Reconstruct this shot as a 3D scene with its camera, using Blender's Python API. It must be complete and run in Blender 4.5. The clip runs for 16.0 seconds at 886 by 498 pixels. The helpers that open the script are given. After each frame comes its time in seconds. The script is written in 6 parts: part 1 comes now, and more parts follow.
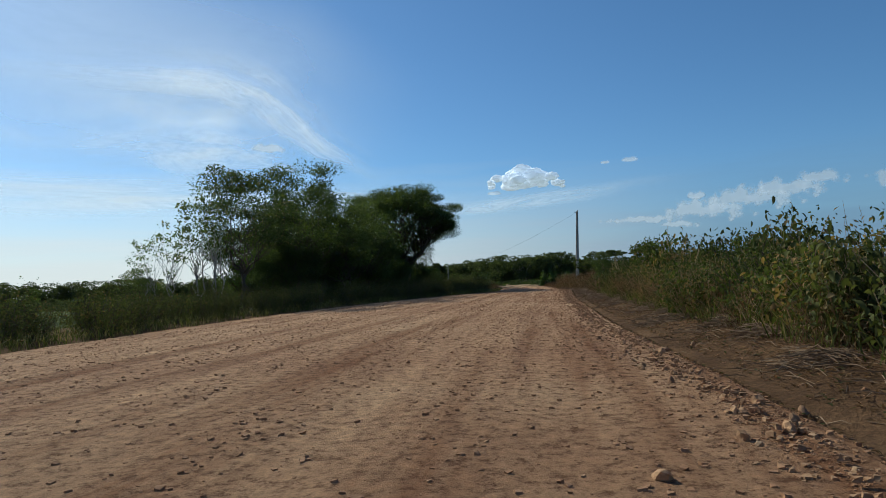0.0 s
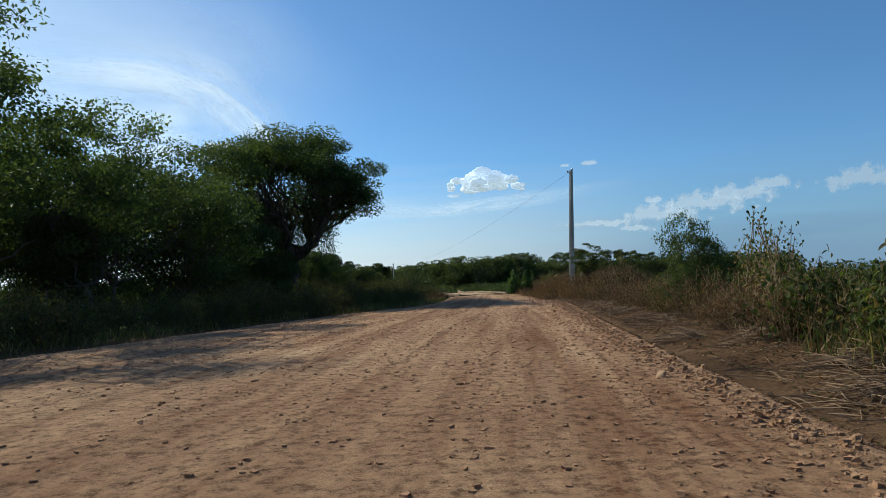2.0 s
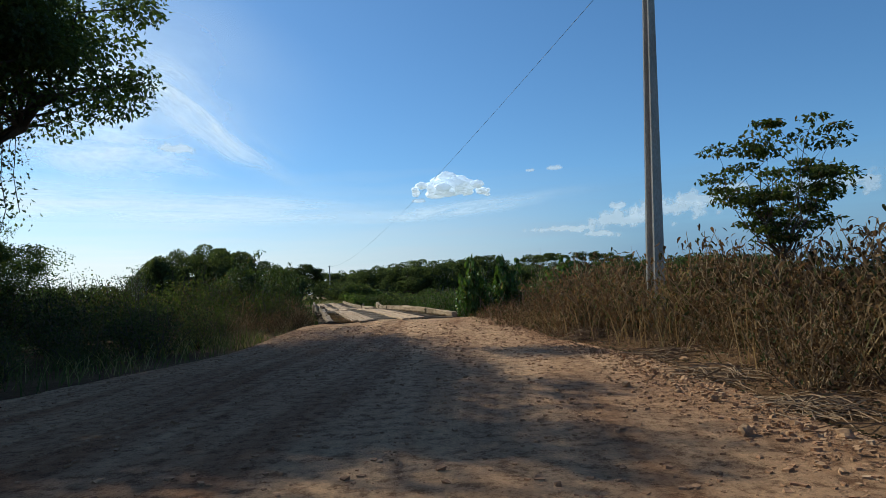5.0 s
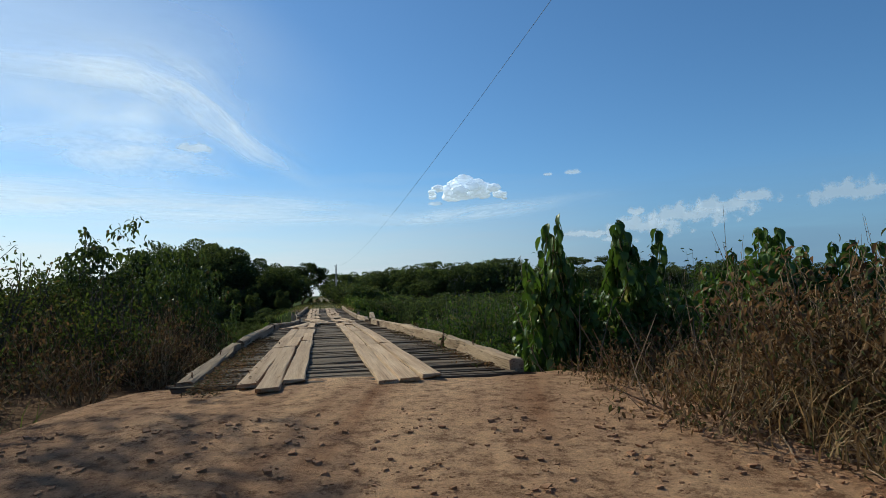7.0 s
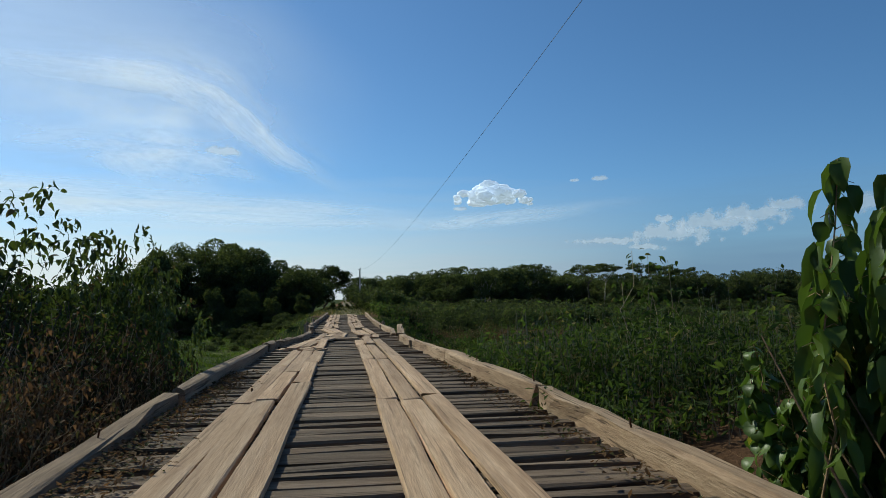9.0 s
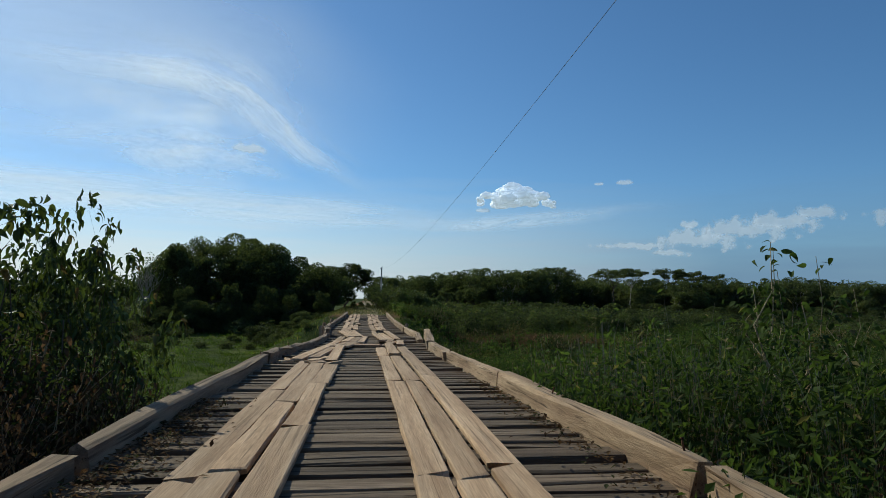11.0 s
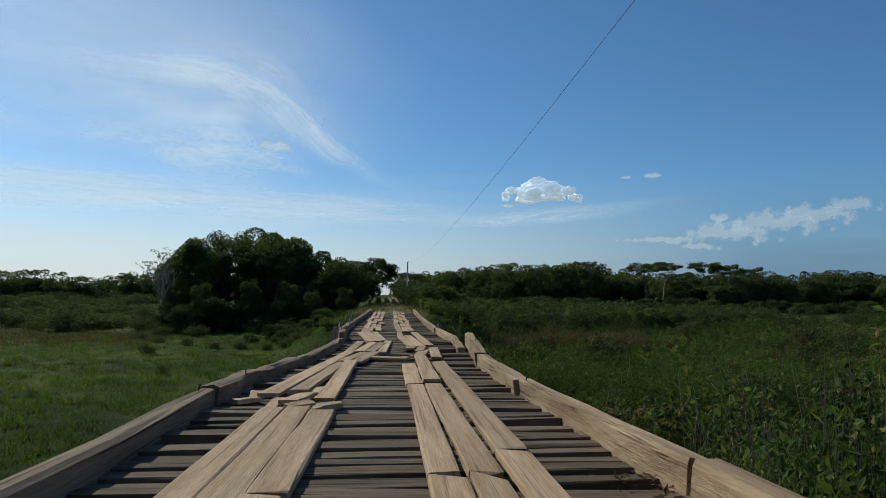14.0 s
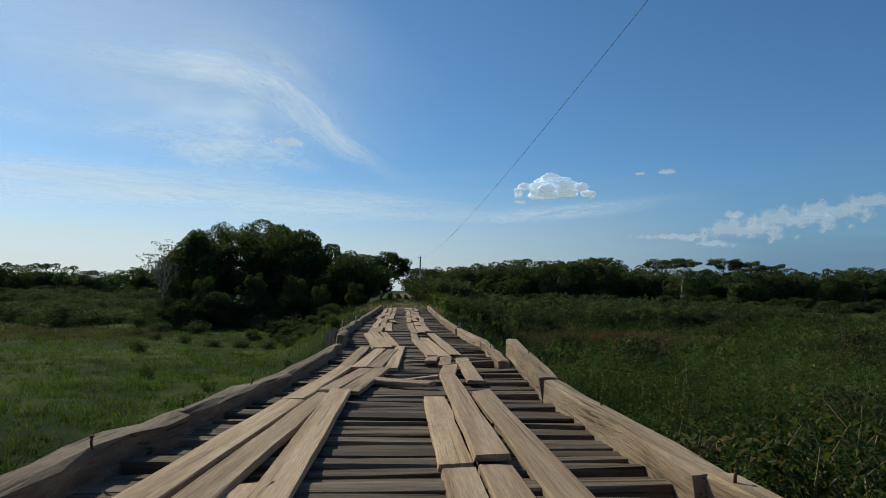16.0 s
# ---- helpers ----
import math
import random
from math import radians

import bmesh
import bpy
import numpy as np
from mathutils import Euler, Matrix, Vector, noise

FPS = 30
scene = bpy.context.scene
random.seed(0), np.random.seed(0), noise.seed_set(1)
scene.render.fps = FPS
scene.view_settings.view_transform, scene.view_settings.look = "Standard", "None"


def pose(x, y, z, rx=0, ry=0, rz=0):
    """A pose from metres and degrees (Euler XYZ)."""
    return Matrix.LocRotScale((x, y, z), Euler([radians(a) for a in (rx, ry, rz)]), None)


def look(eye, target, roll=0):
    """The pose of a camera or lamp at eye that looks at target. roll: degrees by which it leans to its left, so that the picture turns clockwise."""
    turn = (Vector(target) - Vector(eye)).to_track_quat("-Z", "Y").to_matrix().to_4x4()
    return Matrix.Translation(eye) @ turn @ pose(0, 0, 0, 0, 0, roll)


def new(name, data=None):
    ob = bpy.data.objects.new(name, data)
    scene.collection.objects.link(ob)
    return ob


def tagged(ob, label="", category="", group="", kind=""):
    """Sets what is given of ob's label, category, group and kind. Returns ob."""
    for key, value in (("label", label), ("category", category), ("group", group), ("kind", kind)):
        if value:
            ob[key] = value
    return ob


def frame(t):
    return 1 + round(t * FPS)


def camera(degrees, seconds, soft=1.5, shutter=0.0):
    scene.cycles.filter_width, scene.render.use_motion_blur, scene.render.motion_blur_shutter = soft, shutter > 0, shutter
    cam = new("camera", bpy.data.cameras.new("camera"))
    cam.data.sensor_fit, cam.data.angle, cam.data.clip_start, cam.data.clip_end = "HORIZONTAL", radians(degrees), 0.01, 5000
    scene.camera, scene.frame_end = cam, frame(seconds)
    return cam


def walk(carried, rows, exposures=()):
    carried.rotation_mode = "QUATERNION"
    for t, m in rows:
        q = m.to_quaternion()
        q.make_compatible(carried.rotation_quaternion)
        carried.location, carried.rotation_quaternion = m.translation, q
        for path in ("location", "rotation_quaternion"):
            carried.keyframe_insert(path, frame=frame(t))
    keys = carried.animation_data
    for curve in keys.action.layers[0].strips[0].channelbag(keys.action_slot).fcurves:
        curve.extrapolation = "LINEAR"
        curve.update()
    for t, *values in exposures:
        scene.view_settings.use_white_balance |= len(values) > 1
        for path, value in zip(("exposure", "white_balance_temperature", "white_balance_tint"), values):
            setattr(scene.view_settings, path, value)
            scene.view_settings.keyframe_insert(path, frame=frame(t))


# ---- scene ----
cam = camera(68.0, 16.0, 0.8)

# camera and its way
PATH = [
    (0, (-18.806, -84.117, 0.956), (-18.583, -82.132, 1.057), -2.3),
    (0.5, (-16.993, -76.131, 0.997), (-16.749, -74.149, 1.104), -2.5),
    (1, (-15.32, -68.383, 0.95), (-15.046, -66.404, 1.056), -2.2),
    (1.5, (-13.503, -60.767, 1.019), (-13.196, -58.794, 1.125), -2.3),
    (2, (-11.525, -53.539, 0.977), (-11.181, -51.572, 1.083), -2.2),
    (2.5, (-9.584, -47.215, 0.97), (-9.213, -45.253, 1.076), -2.4),
    (3, (-7.737, -41.371, 0.967), (-7.347, -39.412, 1.072), -2.5),
    (3.5, (-6.128, -36.128, 0.911), (-5.723, -34.173, 1.018), -2.6),
    (4, (-4.827, -31.445, 0.872), (-4.404, -29.493, 0.981), -2.5),
    (4.5, (-3.635, -27.032, 0.893), (-3.196, -25.084, 1.004), -2.6),
    (4.7, (-3.195, -25.367, 0.867), (-2.747, -23.421, 0.986), -2.4),
    (6.8, (-0.273, -11.63, 0.966), (0.135, -9.676, 1.091), -1.7),
    (7, (-0.198, -10.819, 0.961), (0.203, -8.864, 1.093), -1.4),
    (7.5, (0.011, -8.993, 0.99), (0.392, -7.035, 1.126), -1.2),
    (8, (0.049, -7.578, 1.029), (0.413, -5.617, 1.17), -1.0),
    (8.5, (0.101, -6.469, 1.073), (0.445, -4.504, 1.218), -0.7),
    (9, (0.146, -5.549, 1.085), (0.474, -3.582, 1.234), -0.5),
    (11.3, (0.23, -2.229, 1.104), (0.486, -0.252, 1.257), 0.9),
    (11.5, (0.25, -1.956, 1.104), (0.498, 0.023, 1.258), 0.7),
    (12, (0.278, -1.321, 1.108), (0.512, 0.66, 1.259), 0.7),
    (12.5, (0.3, -0.466, 1.106), (0.522, 1.516, 1.255), 0.6),
    (13, (0.307, 0.373, 1.096), (0.515, 2.357, 1.242), 0.7),
    (13.5, (0.333, 1.213, 1.089), (0.531, 3.199, 1.233), 0.6),
    (14, (0.365, 2.176, 1.064), (0.551, 4.162, 1.203), 0.6),
    (14.5, (0.359, 3.105, 1.053), (0.534, 5.092, 1.19), 0.6),
    (15, (0.393, 4.169, 1.023), (0.557, 6.158, 1.157), 0.6),
    (15.5, (0.419, 5.38, 0.994), (0.574, 7.37, 1.125), 0.6),
    (16, (0.4, 6.332, 0.987), (0.55, 8.322, 1.114), 0.9),
]
walk(cam, [(t, look(eye, target, roll)) for t, eye, target, roll in PATH],
     [(0, -0.28, 5430, -5), (1, -0.15, 5430, -5), (2.5, 0.02, 5430, -5), (4.7, 0.02, 5430, -5), (7, -0.14, 5430, -5), (9, -0.26, 5430, -5), (13, -0.36, 5430, -5), (16, -0.42, 5430, -5)])

# ---- light ----
SUN_BEARING, SUN_HEIGHT = -39.0, 36.0      # degrees, clockwise from +y, and above the horizon
world = bpy.data.worlds.new("sky")
scene.world = world
world.use_nodes = True
wn = world.node_tree.nodes
sky = wn.new("ShaderNodeTexSky")
sky.sky_type = "NISHITA"
sky.sun_disc = False
sky.sun_elevation = radians(SUN_HEIGHT)
sky.sun_rotation = radians(SUN_BEARING)
sky.air_density, sky.dust_density, sky.ozone_density = 1.0, 0.7, 5.3
sky.altitude = 600
wn["Background"].inputs["Strength"].default_value = 0.106
world.node_tree.links.new(sky.outputs[0], wn["Background"].inputs["Color"])
sun_data = bpy.data.lights.new("sun", "SUN")
sun_data.energy, sun_data.angle, sun_data.color = 4.9, radians(0.6), (1.0, 0.85, 0.64)
sun = new("sun", sun_data)
sb, sh = radians(SUN_BEARING), radians(SUN_HEIGHT)
sun.matrix_world = look((math.sin(sb) * 50, math.cos(sb) * 50, math.tan(sh) * 50), (0, 0, 0))

# ---- materials ----


def nodes_of(name):
    m = bpy.data.materials.new(name)
    m.use_nodes = True
    nt = m.node_tree
    return m, nt, nt.nodes["Principled BSDF"]


def noise_node(nt, scale, detail=4.0, vec=None, rough=0.6):
    n = nt.nodes.new("ShaderNodeTexNoise")
    n.inputs["Scale"].default_value, n.inputs["Detail"].default_value, n.inputs["Roughness"].default_value = scale, detail, rough
    if vec is not None:
        nt.links.new(vec, n.inputs["Vector"])
    return n


def ramp(nt, fac, stops):
    r = nt.nodes.new("ShaderNodeValToRGB")
    while len(r.color_ramp.elements) < len(stops):
        r.color_ramp.elements.new(0.5)
    for e, (p, c) in zip(r.color_ramp.elements, stops):
        e.position, e.color = p, (*c, 1)
    nt.links.new(fac, r.inputs["Fac"])
    return r


def mix_rgb(nt, fac, a, b, mode="MIX"):
    m = nt.nodes.new("ShaderNodeMix")
    m.data_type, m.blend_type = "RGBA", mode
    for sock, v in ((m.inputs[0], fac), (m.inputs[6], a), (m.inputs[7], b)):
        if isinstance(v, (int, float)):
            sock.default_value = v
        elif isinstance(v, tuple):
            sock.default_value = (*v, 1)
        else:
            nt.links.new(v, sock)
    return m.outputs[2]


def bump(nt, height, strength, dist):
    b = nt.nodes.new("ShaderNodeBump")
    b.inputs["Strength"].default_value, b.inputs["Distance"].default_value = strength, dist
    nt.links.new(height, b.inputs["Height"])
    return b.outputs[0]


def position(nt):
    return nt.nodes.new("ShaderNodeNewGeometry").outputs["Position"]


def scaled(nt, vec, s, rot=(0, 0, 0)):
    mp = nt.nodes.new("ShaderNodeMapping")
    mp.inputs["Scale"].default_value = s
    mp.inputs["Rotation"].default_value = rot
    nt.links.new(vec, mp.inputs["Vector"])
    return mp.outputs[0]


def scale01(nt, value, lo, hi):
    f = nt.nodes.new("ShaderNodeMapRange")
    f.inputs["From Min"].default_value, f.inputs["From Max"].default_value = lo, hi
    nt.links.new(value, f.inputs["Value"])
    return f.outputs[0]


def leaf_material(name, dark, light, dry=None, dry_share=0.0, gloss=0.55, through_light=0.38, shine=(1.25, 1.35, 0.6)):
    """Leaves: colour varies from leaf to leaf and in large patches; light shines through them."""
    m, nt, p = nodes_of(name)
    g = nt.nodes.new("ShaderNodeNewGeometry")
    stops = [(0.0, dark), (1.0 - dry_share, light)]
    if dry:
        stops += [(min(1.0 - dry_share + 0.02, 1.0), dry)]
    r = ramp(nt, g.outputs["Random Per Island"], stops)
    n = noise_node(nt, 0.5, 2.0, g.outputs["Position"])
    patch = ramp(nt, n.outputs[0], [(0.3, (0.6, 0.62, 0.6)), (0.7, (1.25, 1.2, 1.0))])
    col = mix_rgb(nt, 1.0, r.outputs[0], patch.outputs[0], "MULTIPLY")
    wide = ramp(nt, noise_node(nt, 0.07, 3.0, g.outputs["Position"]).outputs[0], [(0.38, (0.66, 0.68, 0.66)), (0.62, (1.2, 1.18, 1.1))])
    col = mix_rgb(nt, 1.0, col, wide.outputs[0], "MULTIPLY")
    nt.links.new(col, p.inputs["Base Color"])
    p.inputs["Roughness"].default_value = gloss
    p.inputs["Specular IOR Level"].default_value = 0.2 if gloss < 0.6 else 0.05
    t = nt.nodes.new("ShaderNodeBsdfTranslucent")
    warm = mix_rgb(nt, 1.0, col, shine, "MULTIPLY")
    nt.links.new(warm, t.inputs["Color"])
    mx = nt.nodes.new("ShaderNodeMixShader")
    mx.inputs[0].default_value = through_light
    nt.links.new(p.outputs[0], mx.inputs[1])
    nt.links.new(t.outputs[0], mx.inputs[2])
    nt.links.new(mx.outputs[0], nt.nodes["Material Output"].inputs["Surface"])
    return m


def surface(name, stops, scale, roughness=0.9, fine=30.0, bump_strength=0.3, bump_dist=0.02, stretch=(1, 1, 1), local=False, by_object=0.0, cracks=0.0):
    """A rough surface with colour patches, fine grain and relief."""
    m, nt, p = nodes_of(name)
    vec = nt.nodes.new("ShaderNodeTexCoord").outputs["Object"] if local else position(nt)
    vec = scaled(nt, vec, stretch)
    if by_object:
        info = nt.nodes.new("ShaderNodeObjectInfo")
        add = nt.nodes.new("ShaderNodeVectorMath")
        add.operation = "MULTIPLY_ADD"
        nt.links.new(info.outputs["Random"], add.inputs[0])
        add.inputs[1].default_value = (37.0, 53.0, 71.0)
        nt.links.new(vec, add.inputs[2])
        vec = add.outputs[0]
    a, b = noise_node(nt, scale, 5.0, vec), noise_node(nt, fine, 6.0, vec, 0.7)
    col = ramp(nt, a.outputs[0], stops).outputs[0]
    grain = ramp(nt, b.outputs[0], [(0.3, (0.62, 0.6, 0.58)), (0.7, (1.25, 1.25, 1.25))]).outputs[0]
    col = mix_rgb(nt, 0.8, col, mix_rgb(nt, 1.0, col, grain, "MULTIPLY"))
    if by_object:
        shade = ramp(nt, info.outputs["Random"], [(0.0, (1 - by_object,) * 3), (1.0, (1 + by_object,) * 3)]).outputs[0]
        col = mix_rgb(nt, 1.0, col, shade, "MULTIPLY")
    if cracks:
        split = noise_node(nt, 1.0, 3.0, scaled(nt, vec, (7.0, 1.6, 7.0)), 0.55)
        dark = ramp(nt, split.outputs[0], [(0.33, (0.22, 0.2, 0.18)), (0.42, (1.0, 1.0, 1.0))]).outputs[0]
        stain = ramp(nt, noise_node(nt, 0.5, 4.0, vec, 0.7).outputs[0], [(0.32, (0.6, 0.57, 0.54)), (0.55, (1.05, 1.05, 1.05))]).outputs[0]
        col = mix_rgb(nt, cracks, col, mix_rgb(nt, 1.0, col, mix_rgb(nt, 1.0, dark, stain, "MULTIPLY"), "MULTIPLY"))
    nt.links.new(col, p.inputs["Base Color"])
    p.inputs["Roughness"].default_value = roughness
    p.inputs["Specular IOR Level"].default_value = 0.2
    nt.links.new(bump(nt, b.outputs[0], bump_strength, bump_dist), p.inputs["Normal"])
    return m


def road_material():
    m, nt, p = nodes_of("red_dirt")
    pos = position(nt)
    along = scaled(nt, scaled(nt, pos, (1, 1, 1), (0, 0, radians(16))), (1.0, 0.045, 1.0))
    wide, streak = noise_node(nt, 0.16, 4.0, pos), noise_node(nt, 1.5, 5.0, along, 0.65)
    crumbs, fine = noise_node(nt, 6.0, 8.0, pos, 0.82), noise_node(nt, 55.0, 4.0, pos, 0.7)
    base = ramp(nt, wide.outputs[0], [(0.3, (0.4, 0.222, 0.124)), (0.55, (0.5, 0.302, 0.172)), (0.75, (0.57, 0.37, 0.222))]).outputs[0]
    track = ramp(nt, streak.outputs[0], [(0.34, (0.66, 0.54, 0.47)), (0.5, (1.0, 0.97, 0.95)), (0.64, (1.22, 1.23, 1.22))]).outputs[0]
    col = mix_rgb(nt, 1.0, base, track, "MULTIPLY")
    clod = ramp(nt, crumbs.outputs[0], [(0.4, (0.42, 0.36, 0.33)), (0.5, (1.0, 1.0, 1.0)), (0.64, (1.3, 1.28, 1.25))]).outputs[0]
    col = mix_rgb(nt, 0.95, col, mix_rgb(nt, 1.0, col, clod, "MULTIPLY"))
    dust = ramp(nt, fine.outputs[0], [(0.3, (0.75, 0.75, 0.75)), (0.7, (1.2, 1.2, 1.2))]).outputs[0]
    col = mix_rgb(nt, 0.7, col, mix_rgb(nt, 1.0, col, dust, "MULTIPLY"))
    nt.links.new(col, p.inputs["Base Color"])
    p.inputs["Roughness"].default_value = 0.95
    p.inputs["Specular IOR Level"].default_value = 0.1
    add = nt.nodes.new("ShaderNodeMath")
    add.operation = "MULTIPLY_ADD"
    add.inputs[1].default_value = 0.35
    nt.links.new(fine.outputs[0], add.inputs[0])
    nt.links.new(crumbs.outputs[0], add.inputs[2])
    nt.links.new(bump(nt, add.outputs[0], 1.0, 0.09), p.inputs["Normal"])
    return m


def ground_material():
    """Dry litter on the bank, green meadow on the low land past it, straw and bare patches in both."""
    m, nt, p = nodes_of("soil_and_meadow")
    pos = position(nt)
    xyz = nt.nodes.new("ShaderNodeSeparateXYZ")
    nt.links.new(pos, xyz.inputs[0])
    far, mid, fine = noise_node(nt, 0.05, 4.0, pos), noise_node(nt, 0.6, 5.0, pos, 0.7), noise_node(nt, 14.0, 6.0, pos, 0.75)
    litter = ramp(nt, mid.outputs[0], [(0.3, (0.09, 0.05, 0.028)), (0.5, (0.155, 0.088, 0.048)), (0.7, (0.23, 0.135, 0.075))]).outputs[0]
    meadow = ramp(nt, mid.outputs[0], [(0.3, (0.04, 0.05, 0.013)), (0.48, (0.065, 0.085, 0.02)), (0.66, (0.09, 0.105, 0.03)), (0.8, (0.11, 0.095, 0.045))]).outputs[0]
    patch = ramp(nt, far.outputs[0], [(0.35, (0.8, 0.85, 0.8)), (0.65, (1.2, 1.1, 0.95))]).outputs[0]
    meadow = mix_rgb(nt, 1.0, meadow, patch, "MULTIPLY")
    clumpy = noise_node(nt, 0.22, 3.0, pos)
    meadow = mix_rgb(nt, 1.0, meadow, ramp(nt, clumpy.outputs[0], [(0.38, (0.55, 0.6, 0.55)), (0.6, (1.25, 1.2, 1.1))]).outputs[0], "MULTIPLY")
    low = nt.nodes.new("ShaderNodeMapRange")
    low.inputs["From Min"].default_value, low.inputs["From Max"].default_value = -0.44, -0.6
    nt.links.new(xyz.outputs["Z"], low.inputs["Value"])
    col = mix_rgb(nt, low.outputs[0], litter, meadow)
    grain = ramp(nt, fine.outputs[0], [(0.3, (0.5, 0.5, 0.5)), (0.7, (1.35, 1.35, 1.3))]).outputs[0]
    col = mix_rgb(nt, 1.0, col, grain, "MULTIPLY")
    nt.links.new(col, p.inputs["Base Color"])
    p.inputs["Roughness"].default_value = 1.0
    p.inputs["Specular IOR Level"].default_value = 0.05
    nt.links.new(bump(nt, fine.outputs[0], 0.8, 0.12), p.inputs["Normal"])
    return m


def cloud_material(name, white, fill_glow=0.0):
    """Cloud: white droplets that scatter daylight. The last value is an added glow that lightens its shaded parts."""
    m, nt, p = nodes_of(name)
    nt.nodes.remove(p)
    co = nt.nodes.new("ShaderNodeTexCoord").outputs["Object"]
    d, t = nt.nodes.new("ShaderNodeBsdfDiffuse"), nt.nodes.new("ShaderNodeBsdfTranslucent")
    d.inputs["Color"].default_value = t.inputs["Color"].default_value = (*white, 1)
    both, clear, out = nt.nodes.new("ShaderNodeAddShader"), nt.nodes.new("ShaderNodeBsdfTransparent"), nt.nodes.new("ShaderNodeMixShader")
    nt.links.new(d.outputs[0], both.inputs[0])
    nt.links.new(t.outputs[0], both.inputs[1])
    nt.links.new(clear.outputs[0], out.inputs[1])
    # emission added to lift the parts the cloud itself shadows
    glow, lit = nt.nodes.new("ShaderNodeEmission"), nt.nodes.new("ShaderNodeAddShader")
    glow.inputs["Color"].default_value, glow.inputs["Strength"].default_value = (0.9, 0.92, 0.97, 1), fill_glow
    nt.links.new(both.outputs[0], lit.inputs[0])
    nt.links.new(glow.outputs[0], lit.inputs[1])
    nt.links.new(lit.outputs[0], out.inputs[2])
    nt.links.new(out.outputs[0], nt.nodes["Material Output"].inputs["Surface"])
    return m, nt, co, out.inputs[0]


ROAD = road_material()
GROUND = ground_material()
TRACK = surface("grassy_track", [(0.3, (0.07, 0.08, 0.03)), (0.5, (0.14, 0.11, 0.055)), (0.7, (0.26, 0.16, 0.085))], 0.8, 0.95, 20.0)
GRAVEL = surface("pale_red_stone", [(0.3, (0.3, 0.16, 0.085)), (0.6, (0.44, 0.265, 0.145)), (0.75, (0.55, 0.38, 0.24))], 3.0, 0.9, 25.0, by_object=0.25)
BARK = surface("dark_bark", [(0.3, (0.05, 0.04, 0.03)), (0.7, (0.13, 0.1, 0.075))], 3.0, 0.95, 20.0, 0.6, 0.03, (1, 1, 0.25))
PALE_BARK = surface("pale_bark", [(0.3, (0.2, 0.17, 0.14)), (0.7, (0.38, 0.34, 0.29))], 3.0, 0.95, 20.0, 0.5, 0.02, (1, 1, 0.25))
PALE_STEM = surface("pale_stalk", [(0.3, (0.26, 0.2, 0.12)), (0.7, (0.46, 0.37, 0.23))], 2.0, 0.9, 30.0)
DRY_STEM = surface("dry_stalk", [(0.3, (0.22, 0.14, 0.075)), (0.7, (0.46, 0.33, 0.19))], 2.0, 0.9, 30.0)
DEAD_STALK = surface("dead_brown_stalk", [(0.3, (0.15, 0.092, 0.055)), (0.7, (0.33, 0.225, 0.14))], 2.0, 0.9, 30.0)
RUNNER = surface("worn_pale_timber", [(0.28, (0.3, 0.187, 0.108)), (0.5, (0.46, 0.31, 0.19)), (0.75, (0.55, 0.395, 0.262))], 1.6, 0.85, 16.0, 0.5, 0.012, (6.0, 0.35, 4.0), True, 0.22, 0.55)
PLANK = surface("weathered_grey_timber", [(0.28, (0.09, 0.06, 0.04)), (0.5, (0.165, 0.118, 0.08)), (0.75, (0.26, 0.196, 0.138))], 1.6, 0.9, 16.0, 0.6, 0.012, (6.0, 0.35, 4.0), True, 0.4, 0.9)
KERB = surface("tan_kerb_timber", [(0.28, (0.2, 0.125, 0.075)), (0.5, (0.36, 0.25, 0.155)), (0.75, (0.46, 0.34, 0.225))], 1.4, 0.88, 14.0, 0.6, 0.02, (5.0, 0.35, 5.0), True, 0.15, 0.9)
# kerb timber darkened for the left side: its face's shade is in the colour
KERB_SHADED = surface("shaded_kerb_timber", [(0.28, (0.13, 0.085, 0.055)), (0.5, (0.25, 0.175, 0.115)), (0.75, (0.36, 0.27, 0.185))], 1.4, 0.9, 14.0, 0.6, 0.02, (5.0, 0.35, 5.0), True, 0.15, 0.9)
BEAM = surface("old_dark_timber", [(0.3, (0.06, 0.045, 0.035)), (0.7, (0.14, 0.11, 0.085))], 2.0, 0.95, 14.0, 0.6, 0.02, (1, 0.2, 1), True)
RUST = surface("rusty_iron", [(0.3, (0.06, 0.03, 0.018)), (0.7, (0.16, 0.075, 0.035))], 30.0, 0.85, 80.0)
CLOD = surface("dark_red_clod", [(0.3, (0.26, 0.135, 0.072)), (0.6, (0.38, 0.21, 0.115)), (0.75, (0.48, 0.29, 0.165))], 3.0, 0.95, 25.0)
CONCRETE = surface("pole_concrete", [(0.3, (0.3, 0.27, 0.24)), (0.6, (0.42, 0.385, 0.345)), (0.8, (0.48, 0.44, 0.4))], 2.0, 0.9, 40.0, 0.3, 0.006, (1, 1, 0.3))
STEEL, _nt, _p = nodes_of("galvanised_steel")
_p.inputs["Base Color"].default_value = (0.3, 0.3, 0.3, 1)
_p.inputs["Metallic"].default_value, _p.inputs["Roughness"].default_value = 0.9, 0.5
WIRE, _nt, _p = nodes_of("weathered_dark_wire")
_p.inputs["Base Color"].default_value = (0.06, 0.06, 0.062, 1)
_p.inputs["Roughness"].default_value = 0.7
CERAMIC, _nt, _p = nodes_of("brown_glazed_ceramic")
_p.inputs["Base Color"].default_value = (0.09, 0.04, 0.025, 1)
_p.inputs["Roughness"].default_value = 0.25
LEAF_DARK = leaf_material("dark_tree_leaves", (0.058, 0.078, 0.03), (0.12, 0.148, 0.058), None, 0.0, 0.55, 0.45)
